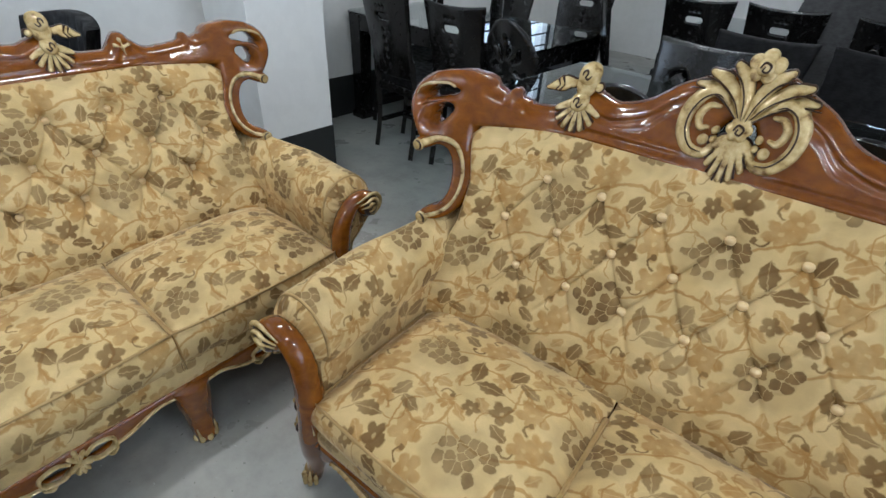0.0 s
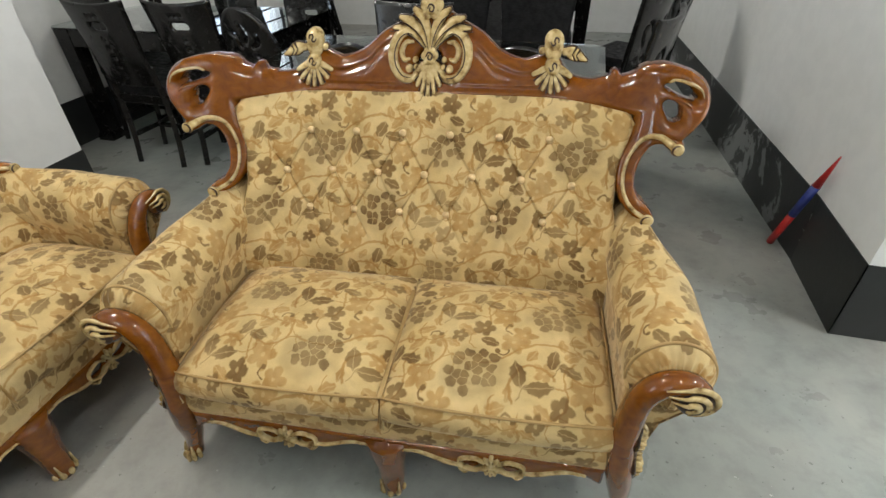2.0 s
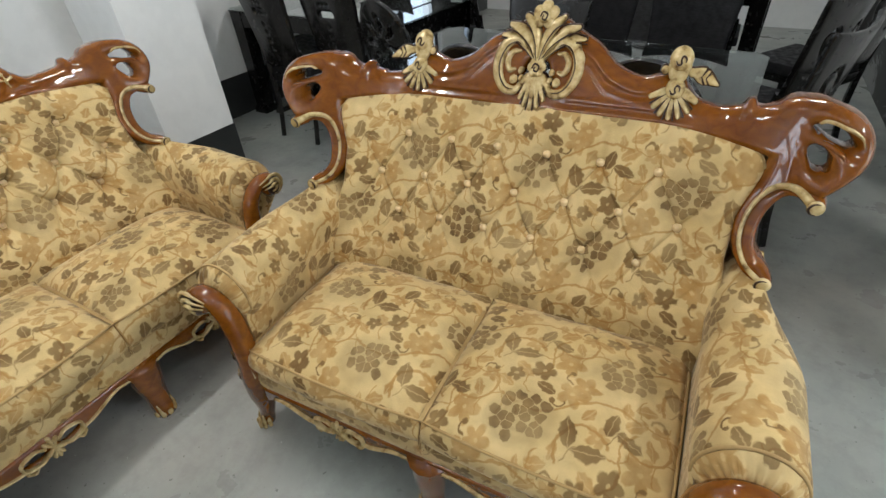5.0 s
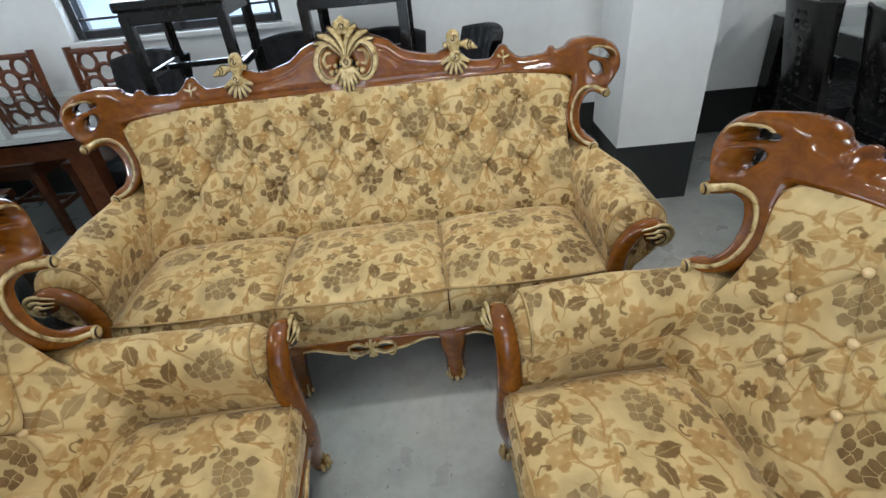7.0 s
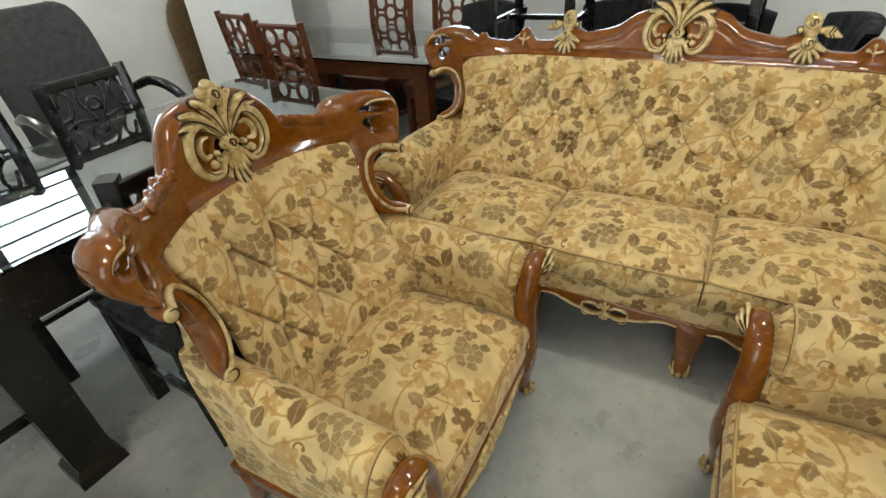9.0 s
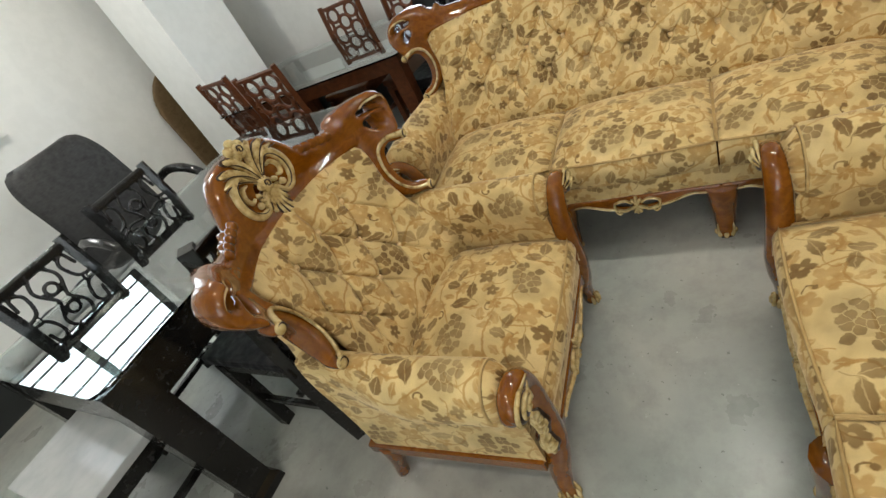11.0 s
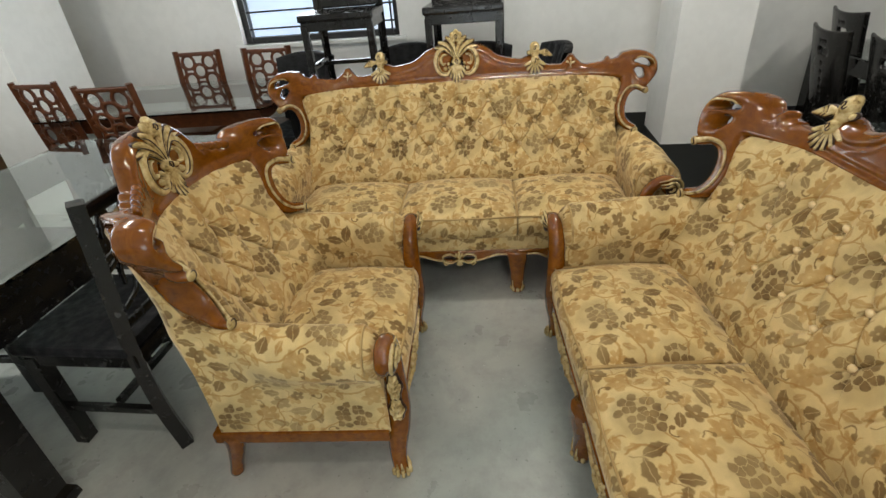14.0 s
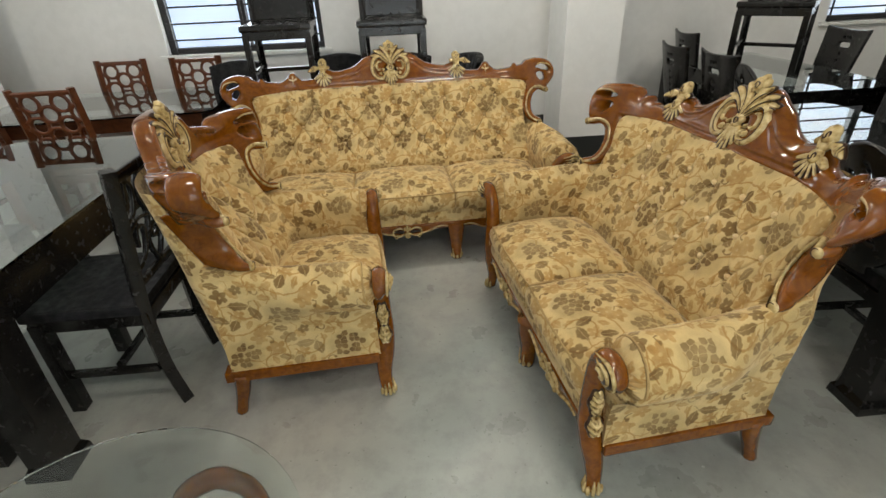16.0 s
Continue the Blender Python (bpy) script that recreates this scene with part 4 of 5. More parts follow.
    # finials or shoulder shells
    for sgn in (-1, 1):
        if fin:
            F = lambda x, z: (sgn * (fin + x), z - 0.006)
            shell = [stroke([F(0, 0.985), F(math.sin(a) * 0.026, 0.985 - 0.028 * math.cos(a)), F(math.sin(a) * 0.052, 0.980 - 0.056 * math.cos(a))], [0.007, 0.0105, 0.0072], 10) for a in np.linspace(-1.3, 1.3, 7)]
            gold = carving("gold_shell", union(*shell), (sgn * fin - 0.072, 0.905, sgn * fin + 0.072, 1.0), 0.030, 0.012, top_rail)
            cuts = [stroke([F(math.sin(a) * 0.016, 0.984 - 0.018 * math.cos(a)), F(math.sin(a) * 0.054, 0.980 - 0.060 * math.cos(a))], [0.0010, 0.0024], 8) for a in np.linspace(-1.08, 1.08, 6)]
            groove("groove", cuts, (sgn * fin - 0.072, 0.905, sgn * fin + 0.072, 1.0), 0.041, gold)
            # bud on a tapering neck, with small balls beside it and a fingered leaf turned outwards; a second bud on the shell
            bud = disc(*F(0.0, 1.048), 0.0265)
            cup = stroke([F(0.0, 1.028), F(0.0, 1.016), F(0.001, 1.002)], [0.027, 0.022, 0.010], 8)
            carving("finial_cup", cup, (sgn * fin - 0.04, 0.985, sgn * fin + 0.04, 1.065), 0.031, 0.018, top_rail, 0.016)
            carving("finial_bud", bud, (sgn * fin - 0.04, 1.01, sgn * fin + 0.04, 1.085), 0.038, 0.020, top_rail, 0.022)
            carving("finial_bud", disc(*F(0.001, 0.987), 0.022), (sgn * fin - 0.03, 0.96, sgn * fin + 0.03, 1.015), 0.040, 0.014, top_rail, 0.016)
            for bx in (-0.031, 0.031):
                carving("finial_ball", disc(*F(bx, 1.022), 0.0098), (sgn * (fin + bx) - 0.02, 1.0, sgn * (fin + bx) + 0.02, 1.045), 0.034, 0.010, top_rail, 0.009, rim=0.0025)
            side_leaf = minus(stroke([F(0.034, 1.024), F(0.056, 1.018), F(0.088, 1.006)], [0.008, 0.0175, 0.004], 10),
                              *[stroke([F(0.052 + 0.010 * q, 1.016 - 0.002 * q), F(0.064 + 0.012 * q, 1.016 - 0.002 * q + w * 0.022)], [0.0006, 0.0028], 5) for q in (0, 1) for w in (-1, 1)])
            carving("finial_leaf", side_leaf, (sgn * fin - 0.1, 0.98, sgn * fin + 0.1, 1.04), 0.034, 0.008, top_rail, rim=0.0025)
            for zc, lift in ((0.987, 0.0535), (1.048, 0.0585)):
                curl = stroke([F(-0.010, zc - 0.001), F(-0.004, zc - 0.009), F(0.003, zc - 0.005), F(0.0, zc + 0.002), F(0.004, zc + 0.010), F(0.011, zc + 0.006), F(0.011, zc - 0.002)], [0.0012, 0.0022, 0.0022, 0.002, 0.0022, 0.0022, 0.0012])
                carving("curl_groove", curl, (sgn * fin - 0.03, zc - 0.03, sgn * fin + 0.03, zc + 0.03), lift, 0.003, top_rail, 0.002, 0.0016, "dark carved groove", STAIN)
            if seats == 3:
                G = lambda x, z: (sgn * (0.608 + x), z)
                sprig = union(*[stroke([G(0, 0.955), G(0.020 * math.sin(a), 0.955 + 0.022 * math.cos(a))], [0.003, 0.006], 5) for a in (-1.2, 0, 1.2)], stroke([G(0, 0.955), G(0, 0.935)], [0.005, 0.003], 5))
                carving("gold_sprig", sprig, (sgn * 0.608 - 0.04, 0.92, sgn * 0.608 + 0.04, 1.0), 0.032, 0.008, top_rail)
        else:
            G = lambda x, z: (sgn * (0.215 + x), z)
            frill = union(*[disc(*G(0.022 * q, 0.985 - 0.006 * q), 0.016) for q in (-1.6, -0.6, 0.4, 1.4, 2.4)])
            carving("shoulder_frill", frill, (sgn * 0.215 - 0.09, 0.94, sgn * 0.215 + 0.09, 1.02), 0.026, 0.016, top_rail, 0.012, mat=WOOD, label="")

    # apron with a pierced gold scroll under each seat, and legs between the seats
    def apron_field(a, b):
        cxx, hw = (a + b) / 2, (b - a) / 2
        def f(X, Y):
            s = np.clip((X - cxx) / hw, -1, 1)
            low = 0.206 - 0.034 * np.exp(-(s / 0.36) ** 2) + 0.012 * np.cos(s * 3 * math.pi) * 0.5 - 0.020 * np.clip(np.abs(s) - 0.86, 0, 1) / 0.14
            return np.maximum(np.maximum(low - Y, Y - 0.248), np.abs(X - cxx) - hw)
        return f
    flatput = lambda u, v, h: (u, 0.016 - h, v)
    for a, b in zip(edges[:-1], edges[1:]):
        cxx, hw = (a + b) / 2, (b - a) / 2
        oval = union(*[stroke([(cxx + s * 0.034, 0.203), (cxx + s * 0.062, 0.206)], [0.016, 0.015], 5) for s in (-1, 1)])
        ap = part("apron", relief(minus(apron_field(a, b), oval), (a - 0.01, 0.14, b + 0.01, 0.28), 0.005, dome(0.014, 0.008), dome(0.012, 0.006), flatput), WOOD, top)
        ring = []
        for s in (-1, 1):
            ring.append(stroke([(cxx + s * 0.018, 0.214), (cxx + s * 0.042, 0.230), (cxx + s * 0.078, 0.219), (cxx + s * 0.076, 0.190), (cxx + s * 0.042, 0.180), (cxx + s * 0.018, 0.192)], [0.0036, 0.0050, 0.0050, 0.0050, 0.0050, 0.0036]))
            ring.append(stroke([(cxx + s * 0.076, 0.192), (cxx + s * 0.115, 0.198), (cxx + s * hw * 0.66, 0.224), (cxx + s * hw * 0.84, 0.220)], [0.0036, 0.0044, 0.0036, 0.0018]))
            ring.append(stroke([(cxx + s * 0.052, 0.182), (cxx + s * 0.066, 0.168), (cxx + s * 0.082, 0.180)], [0.003, 0.0045, 0.003], 8))
        ring += [stroke([(cxx, 0.203), (cxx + 0.021 * math.sin(q), 0.203 + 0.036 * math.cos(q))], [0.0035, 0.0062], 5) for q in (-2.6, -2.0, -0.8, 0, 0.8, 2.0, 2.6, 3.14)]
        put = lambda u, v, h: (u, 0.003 - h, v)
        part("gold_scroll", relief(union(*ring), (a, 0.15, b, 0.250), 0.0028, dome(0.012, 0.006), dome(0.012, 0.005), put), GOLD, ap, "gold-painted pierced scroll")
    for xm in edges[1:-1]:
        leg = part("front_leg", sweep([(xm, 0.026, 0.235), (xm, 0.020, 0.17), (xm, 0.022, 0.09), (xm, 0.018, 0.0)], [0.058, 0.047, 0.036, 0.032], 18, 12), WOOD, top)
        toes = [ball((xm + 0.030 * math.sin(a), 0.018 - 0.030 * math.cos(a), 0.016), 0.009, 0.009, 0.014, 6) for a in np.linspace(-1.5, 1.5, 5)]
        toes += [sweep([(xm + 0.024 * s, -0.008, 0.02), (xm + 0.026 * s, -0.006, 0.07)], [0.006, 0.002], 6, 6, ref=(1, 0, 0)) for s in (-1, 1)]
        for toe in toes:
            part("gold_toe", toe, GOLD, leg, "gold-painted carved toe")
    bm = box(bmesh.new(), -Hin - 0.055, 0.035, 0.19, Hin + 0.055, 0.60, 0.30, 0.01)
    part("seat_frame", bm, WOOD_DARK, top, smooth=False)
    return top

# ---- the room ----
def wall(name, dims, label):
    ob = boxpart(name, dims, WALL, None, 0.0)
    return tagged(ob, label, "wall", kind="structure")


XW, YS = -3.05, -3.6
tagged(boxpart("floor", (-3.4, -3.9, -0.1, 5.0, 7.0, 0.0), FLOOR, None, 0.0), "grey polished cement showroom floor with stains", "floor", kind="structure")
tagged(boxpart("ceiling", (-3.4, -3.9, 3.1, 5.0, 7.0, 3.25), CEIL, None, 0.0), "plain white painted ceiling", "ceiling", kind="structure")


def wall_with_window(name, axis, at, thick, lo, hi, openings, label):
    """A wall along an axis with rectangular openings (a, b, z0, z1), in pieces round them."""
    bm = bmesh.new()
    def piece(a, b, z0, z1):
        if b - a < 1e-4 or z1 - z0 < 1e-4:
            return
        if axis == "y":
            box(bm, min(at, at + thick), a, z0, max(at, at + thick), b, z1)
        else:
            box(bm, a, min(at, at + thick), z0, b, max(at, at + thick), z1)
    cur = lo
    for a, b, z0, z1 in sorted(openings):
        piece(cur, a, 0, 3.1)
        piece(a, b, 0, z0)
        piece(a, b, z1, 3.1)
        cur = b
    piece(cur, hi, 0, 3.1)
    return tagged(part(name, bm, WALL, None, "", False), label, "wall", kind="structure")


WINDOWS_W = [(-1.855, -0.545, 0.985, 2.25), (3.98, 5.40, 0.985, 2.25)]
wall_with_window("wall_west", "y", XW, -0.25, -3.9, 7.0, WINDOWS_W, "white painted wall with two barred windows")
wall_with_window("wall_south", "x", YS, -0.25, XW, 5.0, [(-0.9, 0.4, 1.35, 2.35)], "white painted wall with a barred window")
# east wall is out of view; its opening is added to let fill light in
wall_with_window("wall_east", "y", 4.6, 0.25, -3.6, 7.0, [(-0.8, 2.0, 0.3, 2.6)], "unseen white painted wall with an assumed glazed front")
wall("wall_north", (-3.05, 6.6, 0.0, 4.6, 6.85, 3.1), "plain white painted wall")
# wall beside the two-seater: a pier and the wall behind it
wall("pier", (1.354, 1.508, 0.0, 2.2, 1.978, 3.1), "white painted pier with black painted base")
m = Matrix.Translation((1.3555, 1.978, 0)) @ pose(0, 0, 0, 0, 0, 4.5)
tagged(boxpart("wall_side", (0.0, -0.02, 0.0, 0.2, 4.65, 3.1), WALL, None, 0.0, m=m), "white painted wall with black painted base", "wall", kind="structure")
tagged(boxpart("dado_side", (-0.004, 0.0, 0.0, 0.0, 4.6, 0.322), DADO_WORN, None, 0.0, m=m), "flaking black painted base of the wall", "dado", kind="structure")
bm = bmesh.new()
box(bm, 1.350, 1.504, 0.0, 1.354, 1.978, 0.322)
box(bm, 1.350, 1.504, 0.0, 2.2, 1.508, 0.322)
tagged(part("dado_pier", bm, DADO, None, "", False), "black painted base of the pier", "dado", kind="structure")
# pillar behind the three-seater
wall("pillar", (-2.62, 1.285, 0.0, -2.185, 1.70, 3.1), "white painted square pillar with black base")
bm = bmesh.new()
box(bm, -2.185, 1.281, 0.0, -2.181, 1.704, 0.33)
box(bm, -2.62, 1.70, 0.0, -2.185, 1.704, 0.33)
box(bm, -2.62, 1.281, 0.0, -2.185, 1.285, 0.33)
tagged(part("dado_pillar", bm, DADO, None, "", False), "black painted base of the pillar", "dado", kind="structure")
tagged(boxpart("dado_west", (XW, -3.6, 0.0, XW + 0.004, 6.6, 0.30), DADO, None, 0.0), "black painted base of the wall", "dado", kind="structure")
tagged(boxpart("dado_south", (XW, YS, 0.0, 4.6, YS + 0.004, 0.30), DADO, None, 0.0), "black painted base of the wall", "dado", kind="structure")
wall("pillar_south", (-2.56, -3.35, 0.0, -1.95, -2.92, 3.1), "white painted square pillar")


def window(name, axis, at, a, b, z0, z1, label):
    top = thing(name, Matrix(), label, "window", kind="structure")
    def bar(nm, u0, u1, w0, w1, d0, d1, mat, bev=0.003):
        if axis == "y":
            return boxpart(nm, (at + d0, u0, w0, at + d1, u1, w1), mat, top, bev)
        return boxpart(nm, (u0, at + d0, w0, u1, at + d1, w1), mat, top, bev)
    f = 0.045
    bar("window_frame", a, b, z0, z0 + f, -0.14, -0.06, METAL)
    bar("window_frame", a, b, z1 - f, z1, -0.14, -0.06, METAL)
    bar("window_frame", a, a + f, z0 + f, z1 - f, -0.14, -0.06, METAL)
    bar("window_frame", b - f, b, z0 + f, z1 - f, -0.14, -0.06, METAL)
    n = 2
    for k in range(1, n):
        u = a + (b - a) * k / n
        bar("mullion", u - 0.03, u + 0.03, z0 + f, z1 - f, -0.135, -0.065, METAL)
    for k in range(n):
        u0, u1 = a + (b - a) * k / n, a + (b - a) * (k + 1) / n
        pane = bar("pane", u0 + 0.02, u1 - 0.02, z0 + 0.03, z1 - 0.03, -0.104, -0.098, PANE, 0.0)
        pane.visible_shadow = False
    z = z0 + 0.11
    while z < z1 - 0.06:
        bar("grille_bar", a + 0.01, b - 0.01, z - 0.007, z + 0.007, -0.055, -0.042, METAL, 0.0)
        z += 0.125
    for k in range(7):
        u = a + 0.06 + (b - a - 0.12) * k / 6
        if k % 3 == 0:
            bar("grille_bar", u - 0.007, u + 0.007, z0, z1, -0.041, -0.030, METAL, 0.0)
    bar("window_sill", a - 0.06, b + 0.06, z0 - 0.03, z0, -0.05, 0.03, WALL, 0.004)
    return top


window("window_1", "y", XW, *WINDOWS_W[0], "dark steel window with horizontal grille bars and bright daylight")
window("window_2", "y", XW, *WINDOWS_W[1], "dark steel window with horizontal grille bars and bright daylight")
top = window("window_3", "x", YS, -0.9, 0.4, 1.35, 2.35, "dark steel window with grille bars")
# assumed shop front, added out of view around the east fill lamp
top = window("window_4", "y", 4.6 + 0.15, -0.8, 2.0, 0.3, 2.6, "unseen, assumed glazed shop front with dark steel frame")
tagged(boxpart("backdrop", (-5.6, -9.0, -1.0, -5.5, 10.0, 5.0), OUTSIDE, None, 0.0), "bright hazy daylight outside the windows", "backdrop", kind="structure")

# ceiling lamps out of view, hinted at by highlights; tubes, places and watts assumed
def tube_lamp(x, y, turn, watts):
    top = thing("tube_light", pose(x, y, 3.1, 0, 0, turn), "unseen white ceiling tube light, form and place assumed", "ceiling light", "tube lights")
    boxpart("housing", (-0.62, -0.035, -0.045, 0.62, 0.035, 0.0), CEIL, top)
    part("tube", sweep([(-0.6, 0, -0.065), (0.6, 0, -0.065)], [0.014], 2, 10, smooth=False), TUBE, top)
    ob = area_lamp("tube_light_glow", (x, y, 3.02), (x, y, 0), 1.15, 0.05, watts, (1.0, 0.94, 0.84))
    ob.matrix_world = pose(x, y, 3.018, 0, 0, turn)


for x, y, turn, watts in ((-1.4, 0.7, 90, 31), (0.9, -0.5, 90, 17), (-0.6, -2.6, 0, 26), (-1.2, 3.6, 0, 36), (2.6, 1.0, 90, 50)):
    tube_lamp(x, y, turn, watts)

# ---- sofas ----
sofa("three_seat_sofa", pose(-0.98, 0.055, 0, 0, 0, 92.6), 3, 0.945, 0.420, "carved teak three-seat sofa with gold trim and floral velvet")
sofa("two_seat_sofa", pose(-0.040, 0.520, 0, 0, 0, 5.3), 2, 0.672, 0.352, "carved teak two-seat sofa with gold trim and floral velvet")
sofa("armchair", pose(-0.313, -0.063, 0, 0, 0, 184.1), 1, 0.415, 0, "carved teak armchair with deep-buttoned floral velvet back")

# ---- dining furniture ----
def dining_table(m, L, W, mat, label, h=0.765, leg=0.10, inset=0.06, deep=0.11):
    top = thing("dining_table", m, label, "table", "glass-topped dining tables")
    g = 0.010
    for sx in (-1, 1):
        for sy in (-1, 1):
            x, y = sx * (L / 2 - inset - leg / 2), sy * (W / 2 - inset - leg / 2)
            s = leg / 2
            verts, faces = [], []
            for z, k in ((0.0, 1.25), (0.035, 1.2), (0.06, 0.95), (0.35, 0.98), (h - g - 0.13, 1.05), (h - g - 0.004, 1.1)):
                b = len(verts)
                for ax, ay in ((-1, -1), (1, -1), (1, 1), (-1, 1)):
                    verts.append((x + ax * s * k, y + ay * s * k, z))
                if b:
                    faces += [(b - 4 + i, b - 4 + (i + 1) % 4, b + (i + 1) % 4, b + i) for i in range(4)]
            faces += [(3, 2, 1, 0), tuple(len(verts) - 4 + i for i in range(4))]
            part("leg", (verts, faces), mat, top, smooth=False)
    a, b = L / 2 - inset, W / 2 - inset
    z0, z1 = h - g - deep, h - g - 0.006
    for sx in (-1, 1):
        boxpart("apron", (min(sx * a, sx * (a - 0.03)), -b + leg, z0, max(sx * a, sx * (a - 0.03)), b - leg, z1), mat, top)
    for sy in (-1, 1):
        boxpart("apron", (-a + leg, min(sy * b, sy * (b - 0.03)), z0, a - leg, max(sy * b, sy * (b - 0.03)), z1), mat, top)
    bm = bmesh.new()
    c = 0.05
    ring = [(-L / 2 + c, -W / 2), (L / 2 - c, -W / 2), (L / 2, -W / 2 + c), (L / 2, W / 2 - c), (L / 2 - c, W / 2), (-L / 2 + c, W / 2), (-L / 2, W / 2 - c), (-L / 2, -W / 2 + c)]
    lo = [bm.verts.new((x, y, h - g)) for x, y in ring]
    hi = [bm.verts.new((x, y, h)) for x, y in ring]
    bm.faces.new(lo[::-1])
    bm.faces.new(hi)
    for i in range(8):
        bm.faces.new((lo[i], lo[(i + 1) % 8], hi[(i + 1) % 8], hi[i]))
    part("glass_top", bm, GLASS, top, "clear glass top", False)
    return top


def leg4(top, w, d, seat, mat, back_h, rake=0.05, th=0.036):
    """Front legs, back posts that go up as the back's stiles, and stretchers. The chair faces -y."""
    for sx in (-1, 1):
        x = sx * (w / 2 - th / 2)
        boxpart("leg", (x - th / 2, -d / 2, 0, x + th / 2, -d / 2 + th, seat - 0.03), mat, top)
        y = d / 2 - th / 2
        pts = [(x, y + 0.03, 0), (x, y, 0.2), (x, y, seat), (x, y + rake * 0.5, (seat + back_h) / 2), (x, y + rake, back_h)]
        part("back_post", sweep(pts, [th / 2 * 1.25], 16, 4, 0.9), mat, top, smooth=False)
        boxpart("stretcher", (x - 0.011, -d / 2 + th, 0.16, x + 0.011, d / 2 - th, 0.19), mat, top)
    boxpart("stretcher", (-w / 2 + th, -0.012, 0.162, w / 2 - th, 0.012, 0.188), mat, top)
    boxpart("seat_rail", (-w / 2 + 0.004, -d / 2 + 0.004, seat - 0.065, w / 2 - 0.004, d / 2 - 0.01, seat - 0.012), mat, top)


def seat_pad(top, w, d, seat, mat, thick=0.03):
    bm = box(bmesh.new(), -w / 2 - 0.008, -d / 2 - 0.012, seat - 0.012, w / 2 + 0.008, d / 2 - 0.02, seat + thick, 0.012)
    part("seat", bm, mat, top, smooth=False)


def back_put(d, rake, seat, back_h):
    return lambda u, v, h: (u, d / 2 - 0.018 + rake * (v - seat) / (back_h - seat) - h, v)


def lattice_chair(m, label, wood, seatmat, kind, back_h=0.99, seat=0.45, w=0.40, d=0.40, th=0.042):
    """A chair with a pierced back: rings (kind 'rings'), scrolls ('scrolls') or a fretted board ('fret')."""
    top = thing("dining_chair", m, label, "chair", "dining chairs")
    rake = 0.06
    leg4(top, w, d, seat, wood, back_h, rake, th)
    seat_pad(top, w, d, seat, seatmat)
    put = back_put(d, rake, seat, back_h)
    hw, z0, z1 = w / 2 - 0.03, 0.60 if kind == "rings" else 0.56, back_h - 0.012
    frame_bar = lambda a, b: (lambda X, Y: np.maximum(np.maximum(a - Y, Y - b), np.abs(X) - hw - 0.01))
    rail = union(frame_bar(z1 - 0.045, z1), frame_bar(z0 - 0.02, z0 + 0.012))
    holes = []
    if kind == "rings":
        z0 = 0.56
        # rings set diagonally, touching, with star-shaped gaps between them
        links = []
        for k in range(6):
            z = z1 - 0.075 - 0.066 * k
            for q in ((-1, 1) if k % 2 == 0 else (-2, 0, 2)):
                links.append(minus(disc(q * 0.088, z, 0.061), disc(q * 0.088, z, 0.039)))
        clip = lambda X, Y: np.maximum(np.maximum(z0 - 0.02 - Y, Y - z1), np.abs(X) - hw - 0.006)
        web = union(*links)
        lower = frame_bar(z0 - 0.03, z0 + 0.012)
        upper = frame_bar(z1 - 0.030, z1)
        field = lambda X, Y: np.minimum(np.maximum(web(X, Y), clip(X, Y)), np.minimum(lower(X, Y), upper(X, Y)))
    elif kind == "scrolls":
        lines = []
        zc, hh = (z0 + z1) / 2, (z1 - z0) / 2
        for sx in (-1, 1):
            lines += [stroke([(0, zc - hh), (sx * 0.05, zc - hh * 0.5), (sx * 0.02, zc), (sx * 0.06, zc + hh * 0.5), (sx * 0.02, zc + hh * 0.9)], [0.008]),
                      stroke([(sx * hw, zc - hh * 0.8), (sx * 0.09, zc - hh * 0.6), (sx * 0.07, zc - hh * 0.15), (sx * 0.12, zc - hh * 0.1), (sx * 0.125, zc - hh * 0.4)], [0.008, 0.008, 0.008, 0.007, 0.006]),
                      stroke([(sx * hw, zc + hh * 0.1), (sx * 0.11, zc + hh * 0.2), (sx * 0.09, zc + hh * 0.6), (sx * 0.13, zc + hh * 0.75), (sx * 0.145, zc + hh * 0.45)], [0.008]),
                      stroke([(sx * 0.03, zc), (sx * 0.10, zc + hh * 0.05), (sx * hw, zc - hh * 0.1)], [0.007])]
        lines += [minus(disc(0, zc + hh * 0.35, 0.034), disc(0, zc + hh * 0.35, 0.018)), minus(disc(0, zc - hh * 0.35, 0.034), disc(0, zc - hh * 0.35, 0.018))]
        field = union(*lines, rail)
    else:
        panel = lambda X, Y: np.maximum(np.maximum(z0 - 0.08 - Y, Y - z1), np.abs(X) - hw - 0.006)
        for sx in (-1, 1):
            holes += [stroke([(sx * 0.035, 0.70), (sx * 0.05, 0.76), (sx * 0.028, 0.84)], [0.012, 0.022, 0.008]), stroke([(sx * 0.105, 0.74), (sx * 0.10, 0.82), (sx * 0.115, 0.87)], [0.016, 0.012, 0.006])]
        field = union(minus(panel, *holes), rail)
    part("back_panel", relief(field, (-w / 2, z0 - 0.1, w / 2, back_h), 0.006, dome(0.012, 0.006), dome(0.010, 0.006), put), wood, top)
    return top


